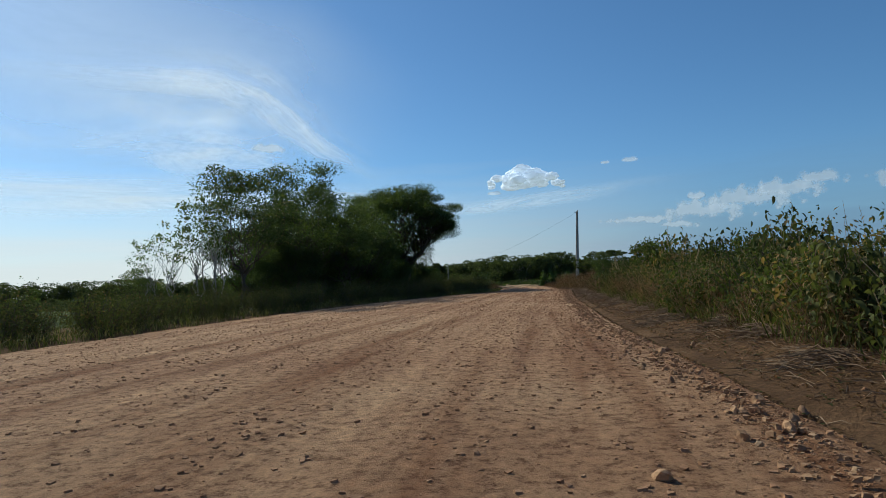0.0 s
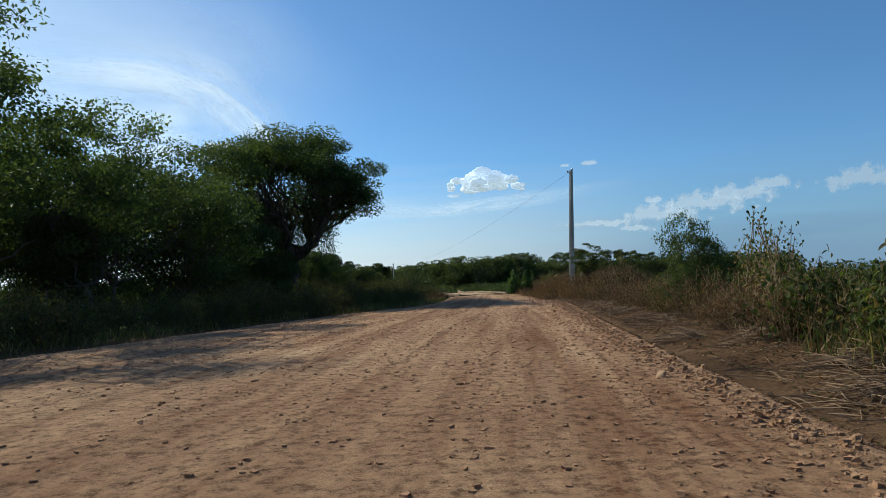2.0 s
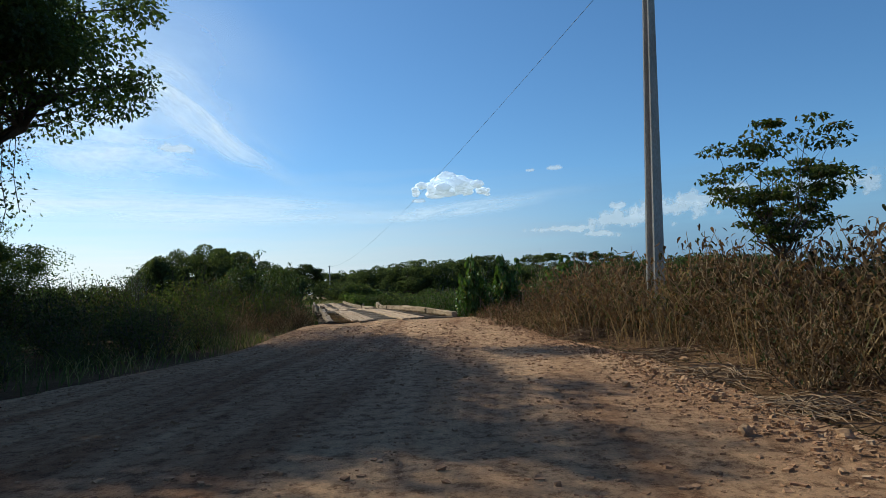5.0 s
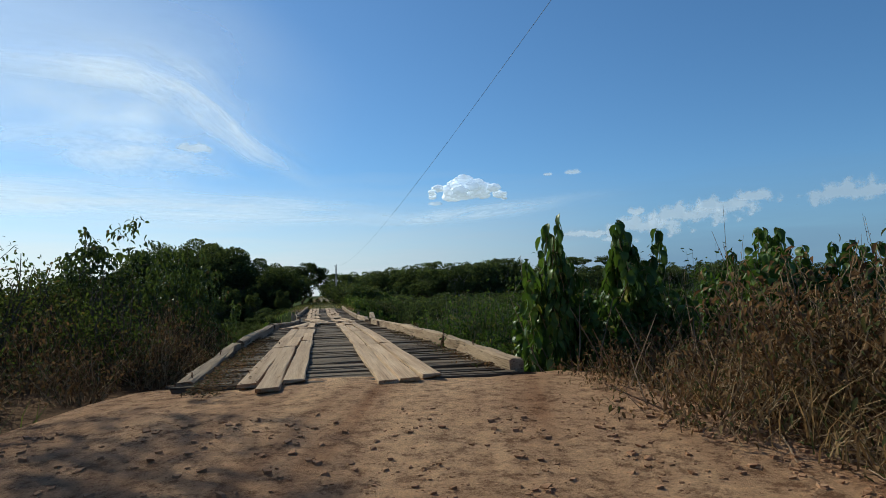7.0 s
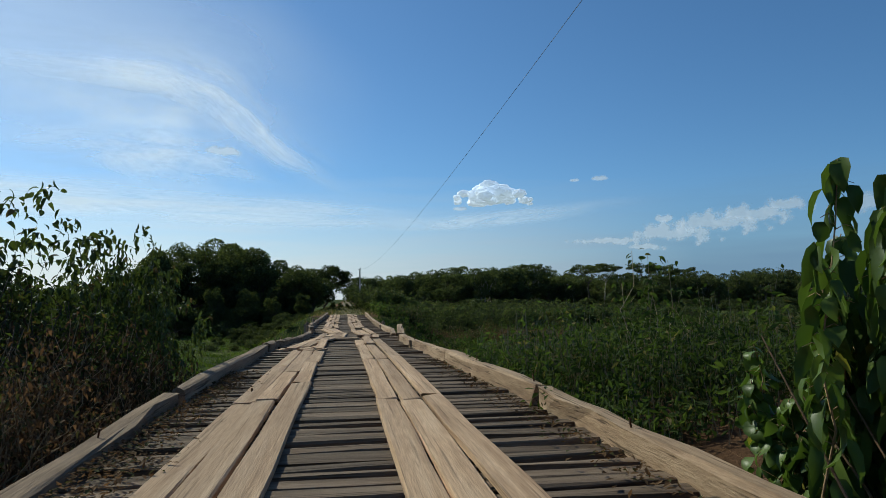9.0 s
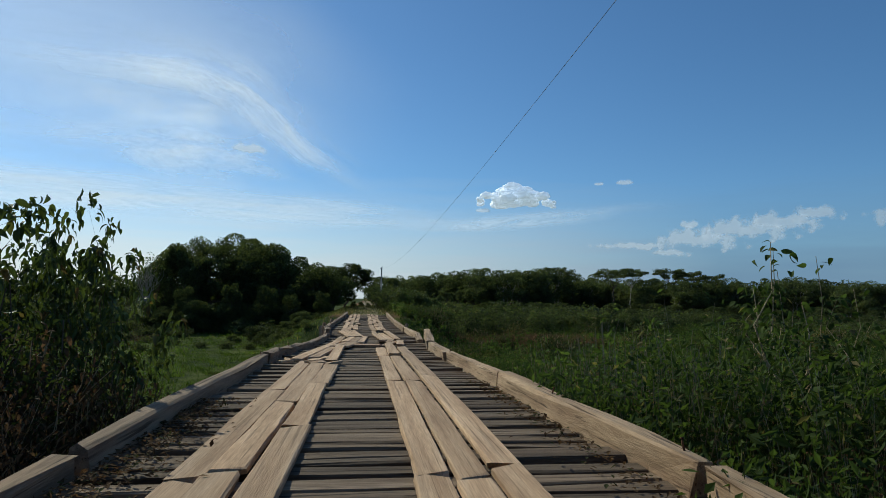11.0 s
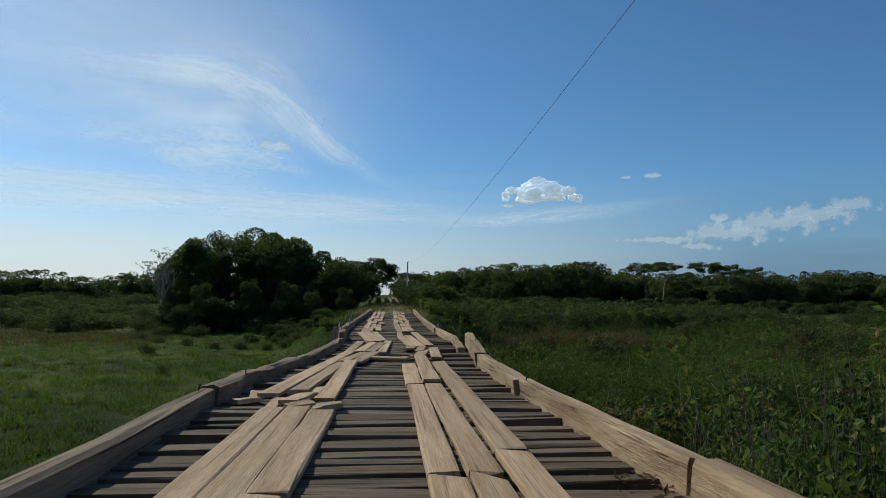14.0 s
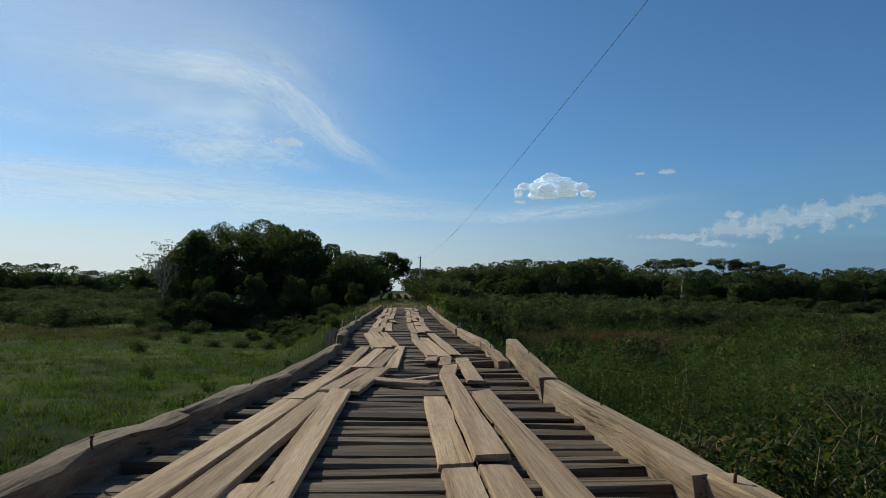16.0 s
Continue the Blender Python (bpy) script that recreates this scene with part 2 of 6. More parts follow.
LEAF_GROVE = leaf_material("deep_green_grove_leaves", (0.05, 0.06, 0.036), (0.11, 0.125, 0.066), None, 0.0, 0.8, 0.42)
# greyer and paler green: the haze of distance is put into the leaf colour
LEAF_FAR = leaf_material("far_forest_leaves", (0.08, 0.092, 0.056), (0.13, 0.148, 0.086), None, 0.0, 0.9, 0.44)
LEAF_OLIVE = leaf_material("thin_olive_leaves", (0.06, 0.08, 0.03), (0.12, 0.15, 0.055), (0.2, 0.17, 0.09), 0.12)
LEAF_BUSH = leaf_material("bush_leaves", (0.042, 0.056, 0.022), (0.1, 0.118, 0.044), (0.15, 0.11, 0.06), 0.1, 0.7)
LEAF_SCRUB = leaf_material("half_dry_scrub_leaves", (0.045, 0.06, 0.022), (0.13, 0.14, 0.055), (0.24, 0.16, 0.09), 0.28, 0.7, 0.35)
LEAF_BROAD = leaf_material("broad_fresh_leaves", (0.04, 0.068, 0.018), (0.1, 0.15, 0.04), (0.24, 0.23, 0.06), 0.03, 0.4, 0.28)
LEAF_DRY = leaf_material("withered_leaves", (0.08, 0.05, 0.031), (0.21, 0.135, 0.085), (0.07, 0.075, 0.035), 0.2, 0.8, 0.35, (1.1, 0.95, 0.8))
LEAF_SPRAY = leaf_material("olive_shrub_leaves", (0.05, 0.068, 0.024), (0.12, 0.145, 0.055), (0.16, 0.11, 0.06), 0.06, 0.45, 0.3)
# duller copy of the tree leaves, with the undergrowth's shade in its colour
LEAF_SHADE = leaf_material("shaded_undergrowth_leaves", (0.052, 0.06, 0.03), (0.115, 0.12, 0.058), (0.15, 0.105, 0.065), 0.14, 0.8, 0.3)
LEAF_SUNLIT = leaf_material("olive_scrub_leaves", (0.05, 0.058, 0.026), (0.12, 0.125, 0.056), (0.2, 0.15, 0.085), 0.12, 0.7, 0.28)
GRASS_DRY = leaf_material("dry_tall_grass", (0.15, 0.1, 0.062), (0.38, 0.275, 0.175), (0.1, 0.11, 0.05), 0.15, 0.7, 0.35, (1.1, 0.97, 0.8))
GRASS_MIX = leaf_material("half_dry_grass", (0.06, 0.075, 0.03), (0.15, 0.15, 0.06), (0.28, 0.22, 0.13), 0.25, 0.7, 0.3)
GRASS_GREEN = leaf_material("green_grass", (0.045, 0.075, 0.014), (0.13, 0.178, 0.04), (0.2, 0.16, 0.075), 0.03, 0.7, 0.42)
MARSH = leaf_material("marsh_plant_leaves", (0.048, 0.07, 0.023), (0.118, 0.158, 0.056), (0.24, 0.2, 0.11), 0.05, 0.7, 0.42)

# ---- mesh tools ----


class Mesh:
    """Gathers vertices and faces, and makes one object of them."""

    def __init__(self):
        self.v, self.f, self.n = [], [], 0

    def add(self, verts, faces):
        verts = np.asarray(verts, float).reshape(-1, 3)
        self.v.append(verts)
        self.f.extend([tuple(int(i) + self.n for i in f) for f in faces])
        self.n += len(verts)

    def add_quads(self, verts):
        """verts: (n, 4, 3)."""
        verts = np.asarray(verts, float)
        k = len(verts)
        idx = (np.arange(k * 4).reshape(k, 4) + self.n).tolist()
        self.v.append(verts.reshape(-1, 3))
        self.f.extend(map(tuple, idx))
        self.n += 4 * k

    def tube(self, points, radii, sides=6, cap=True):
        pts = np.asarray(points, float)
        rings = []
        for i, c in enumerate(pts):
            d = pts[min(i + 1, len(pts) - 1)] - pts[max(i - 1, 0)]
            d = d / (np.linalg.norm(d) + 1e-9)
            a = np.cross(d, (0.31, 0.95, 0.07) if abs(d[2]) > 0.7 else (0, 0, 1))
            a /= np.linalg.norm(a) + 1e-9
            b = np.cross(d, a)
            ang = np.arange(sides) * 2 * np.pi / sides
            rings.append(c + radii[i] * (np.cos(ang)[:, None] * a + np.sin(ang)[:, None] * b))
        faces = []
        for i in range(len(pts) - 1):
            for k in range(sides):
                k2 = (k + 1) % sides
                faces.append((i * sides + k, i * sides + k2, (i + 1) * sides + k2, (i + 1) * sides + k))
        if cap:
            faces += [tuple(range(sides))[::-1], tuple(range((len(pts) - 1) * sides, len(pts) * sides))]
        self.add(np.concatenate(rings), faces)

    def data(self, name, material, smooth=False):
        me = bpy.data.meshes.new(name)
        me.from_pydata(np.concatenate(self.v) if self.v else [], [], self.f)
        me.materials.append(material)
        if smooth:
            me.polygons.foreach_set("use_smooth", [True] * len(me.polygons))
        me.update()
        return me


def part(name, data, parent, label=""):
    ob = new(name, data)
    ob.parent = parent
    return tagged(ob, label)


rng = np.random.default_rng(7)


def unit(v):
    return v / (np.linalg.norm(v, axis=-1, keepdims=True) + 1e-9)


def leaves(mesh, centres, length, width, droop=0.3, outward=None, flat=0.0, r=None):
    """A folded, pointed leaf at each centre. length and width may differ from leaf to leaf by a third."""
    r = r or rng
    c = np.asarray(centres, float)
    k = len(c)
    d = r.normal(size=(k, 3))
    if outward is not None:
        d = d * 0.7 + outward
    d[:, 2] = d[:, 2] * (1 - flat) - droop
    d = unit(d)
    s = unit(np.cross(d, unit(r.normal(size=(k, 3)) * (1 - flat) + np.array([0, 0, 1.0]) * (0.4 + 2 * flat))))
    up = np.cross(s, d)
    ln = length * r.uniform(0.65, 1.35, (k, 1))
    w = width * r.uniform(0.65, 1.35, (k, 1))
    base = c - d * ln * 0.5
    mid = c - d * ln * 0.05 + up * w * 0.12
    q = np.stack([base, mid + s * w * 0.5, c + d * ln * 0.5 - up * w * 0.15, mid - s * w * 0.5], 1)
    mesh.add_quads(q)


def big_leaves(mesh, centres, length, width, droop=0.6, outward=None, r=None, wild=0.8):
    """Oval leaves with a pointed tip, folded along the midrib and arched along their length."""
    r = r or rng
    c = np.asarray(centres, float)
    k = len(c)
    d = r.normal(size=(k, 3)) * wild
    if outward is not None:
        d = d + outward
    d[:, 2] = d[:, 2] * 0.6 - droop
    d = unit(d)
    s = unit(np.cross(d, unit(r.normal(size=(k, 3)) * 0.5 + np.array([0, 0, 1.0]))))
    up = np.cross(s, d)
    ln, w = length * r.uniform(0.55, 1.3, (k, 1)), width * r.uniform(0.6, 1.25, (k, 1))
    curl = r.uniform(0.1, 0.32, (k, 1))
    rows = []
    for t, half, arch in ((0.0, 0.0, -0.35), (0.2, 0.42, 0.12), (0.48, 0.5, 0.2), (0.78, 0.3, -0.25), (1.0, 0.0, -1.0)):
        m = c + d * ln * (t - 0.5) + up * ln * arch * curl
        if half:
            rows += [m + s * w * half + up * w * 0.14, m, m - s * w * half + up * w * 0.14]
        else:
            rows.append(m)
    n0 = mesh.n
    mesh.v.append(np.stack(rows, 1).reshape(-1, 3))
    mesh.n += 11 * k
    f = ((0, 1, 2), (0, 2, 3), (1, 4, 5, 2), (2, 5, 6, 3), (4, 7, 8, 5), (5, 8, 9, 6), (7, 10, 8), (8, 10, 9))
    for i in range(k):
        mesh.f.extend([tuple(n0 + 11 * i + j for j in q) for q in f])


def blades(mesh, roots, height, width, lean=0.35, r=None):
    """Bent grass blades: two faces each, tapering to a tip."""
    r = r or rng
    p = np.asarray(roots, float)
    k = len(p)
    a = r.uniform(0, 2 * np.pi, k)
    d = np.stack([np.cos(a), np.sin(a), np.zeros(k)], 1)
    s = np.stack([-np.sin(a + 0.6), np.cos(a + 0.6), np.zeros(k)], 1)
    h = height * r.uniform(0.5, 1.3, (k, 1))
    ln = lean * r.uniform(0.2, 1.5, (k, 1)) * h
    w = width * r.uniform(0.6, 1.4, (k, 1))
    up = np.array([0, 0, 1.0])
    m = p + d * ln * 0.35 + up * h * 0.55
    t = p + d * ln + up * h * r.uniform(0.7, 1.0, (k, 1))
    mesh.add_quads(np.stack([p - s * w * 0.5, p + s * w * 0.5, m + s * w * 0.45, m - s * w * 0.45], 1))
    mesh.add_quads(np.stack([m - s * w * 0.45, m + s * w * 0.45, t + s * w * 0.05, t - s * w * 0.05], 1))


def bend(a, b, wob, r, steps=5):
    """A crooked line from a to b."""
    a, b = np.asarray(a, float), np.asarray(b, float)
    t = np.linspace(0, 1, steps)[:, None]
    pts = a + (b - a) * t
    pts[1:-1] += r.normal(size=(steps - 2, 3)) * wob * np.linalg.norm(b - a) * np.array([1, 1, 0.5])
    return pts


def tree_data(name, seed, height, crown_low, radius, clumps, per_clump, leaf, bark, leaf_mat, trunk_r=0.25, clump_r=1.3, flat=0.55, trunks=1, lean=(0, 0), vines=0, sides=7, hollow=0.0, apart=False, mains=0, fork_low=0.0, oval=False):
    """Trunk with limbs, and a crown of leaf clumps round the limbs' ends, with gaps between them."""
    r = np.random.default_rng(seed)
    wood, crown, limbs, hung = Mesh(), Mesh(), [], []
    tips = []
    cz, hz = (crown_low + height) / 2, (height - crown_low) / 2
    for k in range(trunks):
        off = np.array([0, 0, 0.0]) if trunks == 1 else np.append(r.normal(size=2) * radius * 0.18, 0)
        fork = off * 1.6 + np.array([lean[0] * 0.5, lean[1] * 0.5, fork_low or crown_low * r.uniform(0.75, 1.05)])
        base = bend(off + (0, 0, -0.3), fork, 0.05, r, 6)
        rr = trunk_r * (1 if trunks == 1 else 0.65)
        wood.tube(base, np.linspace(rr * 1.25, rr * 0.75, 6) * np.array([1.25, 1, 1, 1, 1, 1]), sides)
        mine = clumps // trunks
        for i in range(mine):
            v = unit(r.normal(size=3))
            s = r.uniform(0.35, 1.12) ** 0.7
            tip = np.array([lean[0], lean[1], cz]) + off + v * s * np.array([radius, radius, hz])
            tip[2] = max(tip[2], crown_low * 0.8)
            out = math.hypot(tip[0] - lean[0], tip[1] - lean[1]) / radius
            if hollow and out < hollow and tip[2] < cz + 0.15 * hz:
                tip[2] = cz + hz * r.uniform(0.25, 0.95)
            tips.append(tip)
        near = [t for t in tips[-mine:]]
        great = []
        for i in range(mains):
            a, rad = 2 * np.pi * (i + r.uniform(0.1, 0.9)) / mains, radius * r.uniform(0.3, 0.62)
            tip = np.array([lean[0] + np.cos(a) * rad, lean[1] + np.sin(a) * rad, crown_low + hz * r.uniform(-0.1, 0.5)]) + off
            line = bend(fork, tip, 0.06, r, 7)
            line[2:5, 2] -= 0.04 * radius
            limbs.append(Mesh())
            (limbs[-1] if apart else wood).tube(line, np.linspace(rr * 0.55, rr * 0.2, 7), 6, False)
            great.append((line, limbs[-1]))
        for tip in near if mains else ():
            line, limb = min(great, key=lambda g: np.linalg.norm(g[0][-1] - tip))
            twig = bend(line[int(r.integers(3, 7))], tip, 0.09, r, 5)
            (limb if apart else wood).tube(twig, np.linspace(rr * 0.17, rr * 0.03, 5), 4, False)
        for i, tip in enumerate(near if not mains else ()):
            if i % 2 == 0 or mine < 14:
                mid = fork + (tip - fork) * 0.5 + np.array([0, 0, -0.08 * radius])
                line = np.concatenate([bend(fork, mid, 0.07, r, 4), bend(mid, tip, 0.08, r, 4)[1:]])
                if apart:
                    limbs.append(Mesh())
                (limbs[-1] if apart else wood).tube(line, np.linspace(rr * 0.4, rr * 0.05, len(line)), 5, False)
            else:
                other = near[i - 1]
                line = bend(fork + (other - fork) * 0.6, tip, 0.08, r, 4)
                (limbs[-1] if apart else wood).tube(line, np.linspace(rr * 0.22, rr * 0.05, len(line)), 4, False)
    for tip in tips:
        k = int(per_clump * r.uniform(0.5, 1.5))
        p = r.normal(size=(k, 3)) * 0.5
        v = unit(p)
        p = v * np.minimum(np.linalg.norm(p, axis=1, keepdims=True), r.uniform(0.8, 1.1, (k, 1)))
        size = clump_r * r.uniform(0.65, 1.35)
        if oval:
            big_leaves(crown, tip + p * np.array([size, size, size * flat]), leaf, leaf * 0.5, 0.7, v * 0.6, r, 0.5)
        else:
            leaves(crown, tip + p * np.array([size, size, size * flat]), leaf, leaf * 0.55, 0.35, v * 0.6, 0.2, r)
    for _ in range(vines):
        a = r.uniform(0, 2 * np.pi)
        far = radius * r.uniform(0.08, 0.55)
        top = np.array([np.cos(a) * far, np.sin(a) * far, crown_low + r.uniform(0, 1.5)])
        n = int(r.integers(8, 22))
        drop = r.uniform(min(1.5, crown_low * 0.4), crown_low * 0.8)
        z = np.linspace(0, -drop, n)
        line = top + np.stack([r.normal(size=n) * 0.07, r.normal(size=n) * 0.07, z], 1)
        cord, fringe = (Mesh(), Mesh()) if apart else (wood, crown)
        hung.append((cord, fringe))
        cord.tube(line[:: max(1, n // 6)], [0.015] * len(line[:: max(1, n // 6)]), 3, False)
        leaves(fringe, np.repeat(line, 7, 0) + r.normal(size=(7 * n, 3)) * 0.24, leaf * 0.8, leaf * 0.45, 0.9, None, 0.0, r)
    if apart:
        return (wood.data(name + "_wood", bark, True), crown.data(name + "_crown", leaf_mat), [m.data(name + "_limb", bark, True) for m in limbs],
                [(c.data(name + "_vine", bark, True), f.data(name + "_vine_leaves", leaf_mat)) for c, f in hung])
    return wood.data(name + "_wood", bark, True), crown.data(name + "_crown", leaf_mat)


def tree(name, data, m, label, group="", category="tree"):
    ob = new(name)
    ob.matrix_world = m
    tagged(ob, label, category, group)
    part("trunk", data[0], ob)
    part("crown", data[1], ob)
    for limb in data[2] if len(data) > 2 else ():
        part("limb", limb, ob)
    for cord, fringe in data[3] if len(data) > 3 else ():
        part("vine_leaves", fringe, part("vine", cord, ob, "hanging leafy vine"))
    return ob


def bush_data(name, seed, radius, height, stems, count, leaf, bark, leaf_mat, ratio=0.55, droop=0.45, spread_by=0.16, big=False, apart=False, stalk=0.022):
    """Stems that fan out from the ground, with leaves along their upper parts."""
    r = np.random.default_rng(seed)
    wood, crown, single = Mesh(), Mesh(), []
    for i in range(stems):
        if apart:
            wood = Mesh()
            single.append(wood)
        a, rad = r.uniform(0, 2 * np.pi), radius * r.uniform(0.1, 1.0) ** 0.7
        root = np.array([np.cos(a) * rad * 0.35, np.sin(a) * rad * 0.35, -0.1])
        tip = np.array([np.cos(a) * rad, np.sin(a) * rad, height * (1.05 - 0.5 * (rad / radius) ** 2) * r.uniform(0.7, 1.1)])
        line = bend(root, tip, 0.06, r, 6)
        wood.tube(line, np.linspace(stalk, stalk * 0.25, 6) * (0.6 + height / 3), 4, False)
        k = max(4, int(count / stems * r.uniform(0.6, 1.4)))
        t = r.uniform(0.12, 1.0, k) ** 0.8 * 5
        i0 = np.minimum(t.astype(int), 4)
        c = line[i0] + (line[i0 + 1] - line[i0]) * (t - i0)[:, None]
        spread = 0.1 + spread_by * radius
        v = np.clip(r.normal(size=(k, 3)), -1.5, 1.5)
        if big:
            big_leaves(crown, c + v * spread * np.array([1, 1, 0.7]), leaf, leaf * ratio, droop, unit(v) * 0.5, r)
        else:
            leaves(crown, c + v * spread * np.array([1, 1, 0.7]), leaf, leaf * ratio, droop, unit(v) * 0.5, 0.15, r)
    stem_data = [w.data(name + "_stem", bark, True) for w in (single or [wood])]
    return stem_data, crown.data(name + "_leaves", leaf_mat, big)


def leafy_stalk_data(name, seed, height, spread, stems, per_stem, leaf, ratio, bark, leaf_mat):
    """Upright stalks with long-stemmed oval leaves hanging down all round them."""
    r = np.random.default_rng(seed)
    wood, crown = [], Mesh()
    for i in range(stems):
        a, rad = r.uniform(0, 2 * np.pi), spread * math.sqrt(r.uniform(0.02, 1))
        root = np.array([np.cos(a) * rad * 0.6, np.sin(a) * rad * 0.6, -0.1])
        high = height * (r.uniform(0.9, 1.05) if i == 0 else r.uniform(0.5, 0.95))
        tip = np.array([np.cos(a) * rad, np.sin(a) * rad, high])
        line = bend(root, tip, 0.035, r, 7)
        stalk = Mesh()
        stalk.tube(line, np.linspace(0.013, 0.004, 7), 5, False)
        t = np.linspace(0.12, 1.0, per_stem) * 6
        i0 = np.minimum(t.astype(int), 5)
        c = line[i0] + (line[i0 + 1] - line[i0]) * (t - i0)[:, None]
        turn = np.arange(per_stem) * 2.4 + r.normal(size=per_stem) * 0.4
        out = np.stack([np.cos(turn), np.sin(turn), np.zeros(per_stem)], 1)
        reach = leaf * r.uniform(0.35, 0.75, (per_stem, 1)) * np.where(t[:, None] > 5.6, 0.4, 1.0)
        for p, q in zip(c[::2], (c + out * reach)[::2]):
            stalk.tube([p, (p + q) / 2 + (0, 0, 0.02), q], [0.003, 0.0025, 0.002], 3, False)
        wood.append(stalk.data(name + "_stem", bark, True))
        big_leaves(crown, c + out * reach - (0, 0, leaf * 0.38), leaf, leaf * ratio, 1.2, out * 0.55, r, 0.28)
    return wood, crown.data(name + "_leaves", leaf_mat, True)


def bush(name, data, m, label, group="", category="bush"):
    ob = new(name)
    ob.matrix_world = m
    tagged(ob, label, category, group)
    for stem in data[0]:
        part("stem", stem, ob)
    part("foliage", data[1], ob)
    return ob


def placed(x, y, z, turn=0.0, s=1.0, sz=None):
    return Matrix.Translation((x, y, z)) @ Matrix.Rotation(turn, 4, "Z") @ Matrix.Diagonal((s, s, sz or s, 1))


# ---- the lie of the land ----
EDGE_Y = [-220, -140, -100, -79, -67, -54, -42, -30, -20, -13, -7, -3.2]
EDGE_L = [-75, -49.5, -37.5, -31.2, -28, -25, -21.2, -16, -10.8, -6.4, -3.4, -2.0]
EDGE_R = [-60, -33.5, -21.5, -15.6, -12.8, -9.3, -6.0, -2.4, 0.7, 2.4, 2.7, 2.6]
LOW = -3.4


def edge_l(y):
    return np.interp(y, EDGE_Y, EDGE_L)


def edge_r(y):
    return np.interp(y, EDGE_Y, EDGE_R)


def step(a, b, x):
    t = np.clip((x - a) / (b - a), 0, 1)
    return t * t * (3 - 2 * t)


def bridge_x(y):
    return 0.3 + 0.02 * np.maximum(y, 0)


def bridge_z(y):
    return np.interp(y, [-6, 6, 10, 14, 18, 24, 30, 40, 52], [0.0, 0.0, -0.04, -0.12, -0.24, -0.38, -0.42, -0.4, -0.32])


FAR_END = 52.0


def waves(x, y):
    return 0.5 * np.sin(x * 0.31 + 1.3 * np.sin(y * 0.17)) * np.sin(y * 0.27 + 0.7) + 0.3 * np.sin(x * 0.83 + y * 0.61) + 0.2 * np.sin(y * 1.7 - x * 1.3)


def land(x, y):
    """Height of the ground at a place."""
    x, y = np.asarray(x, float), np.asarray(y, float)
    right = x - edge_r(y)
    left = edge_l(y) - x
    bank = -0.46 + 0.3 * step(0.2, 2.5, right) + 0.1 * step(-0.5, 1.5, left) + 0.06 * waves(x * 2, y * 2) * step(0.3, 2, np.maximum(right, left))
    bank = bank - 0.5 * step(6, 16, right) - 0.4 * step(5, 14, left)
    shore = np.where(x < 0, 7.0, 4.5) + 1.2 * np.sin(x * 0.4)
    m = step(shore - 3.5, shore + np.where(x < 0, 6.5, 9.5), y)
    h = bank * (1 - m) + (LOW + 0.1 * waves(x, y)) * m
    cx = bridge_x(y)
    dam = step(FAR_END - 6, FAR_END + 2, y) * (1 - step(2.6, 9.5, np.abs(x - cx)))
    h = h * (1 - dam) + (-0.42) * dam
    under = step(-3.3, -2.2, y) * (1 - step(FAR_END - 2, FAR_END, y)) * (1 - step(1.6, 2.1, np.abs(x - cx)))
    return h - under * np.where(y < 4, 0.75 * step(-3.3, 0, y), 0.2)


def spread_axis(lo, hi, fine, far, grow=1.25):
    a = list(np.arange(lo, hi + fine * 0.5, fine))
    s = fine
    while a[-1] < far:
        s *= grow
        a.append(a[-1] + s)
    s, b = fine, []
    v = lo
    while v > -far:
        s *= grow
        v -= s
        b.append(v)
    return np.array(b[::-1] + a)


gx, gy = spread_axis(-45, 40, 0.7, 4500), spread_axis(-100, 70, 0.7, 4500)
X, Y = np.meshgrid(gx, gy)
Z = land(X, Y)
gm = Mesh()
nx, ny = len(gx), len(gy)
ii = np.arange(nx * ny).reshape(ny, nx)
gm.add(np.stack([X, Y, Z], -1), np.stack([ii[:-1, :-1], ii[:-1, 1:], ii[1:, 1:], ii[1:, :-1]], -1).reshape(-1, 4))
ground = new("ground", gm.data("ground", GROUND, True))
tagged(ground, "brown leaf-littered soil giving way to a low green meadow", "ground", kind="structure")


def strip(name, ys, across, left, right, height, mat, label):
    m = Mesh()
    t = np.linspace(0, 1, across)
    xs = left[:, None] + (right - left)[:, None] * t[None]
    yy = np.repeat(ys[:, None], across, 1)
    zz = height(xs, yy, t[None])
    idx = np.arange(len(ys) * across).reshape(len(ys), across)
    m.add(np.stack([xs, yy, zz], -1), np.stack([idx[:-1, :-1], idx[:-1, 1:], idx[1:, 1:], idx[1:, :-1]], -1).reshape(-1, 4))
    return tagged(new(name, m.data(name, mat, True)), label, "road", kind="structure")


def road_height(x, y, t):
    crown = 0.07 * (1 - (2 * t - 1) ** 2)
    ruts = sum(-0.028 * np.exp(-((t - c) / 0.022) ** 2) for c in (0.5, 0.63, 0.72, 0.85)) * (0.6 + 0.4 * np.sin(y * 0.13))
    rough = 0.016 * waves(x * 3.1, y * 2.3) + 0.012 * waves(x * 8.3, y * 6.1)
    edge = -0.14 * (step(0.03, 0.0, t) + step(0.97, 1.0, t))
    return -0.37 + crown + ruts + rough + edge + (0.34 - 0.04) * step(-9, -3.6, y)


ry = np.concatenate([np.arange(-215, -95, 4.0), np.arange(-95, -3.0, 0.22)])
strip("road", ry, 72, edge_l(ry) - 0.3, edge_r(ry) + 0.9, road_height, ROAD, "wide reddish-tan dirt road with wheel ruts and loose clods")
ry2 = np.arange(FAR_END - 0.6, 420, 2.0)
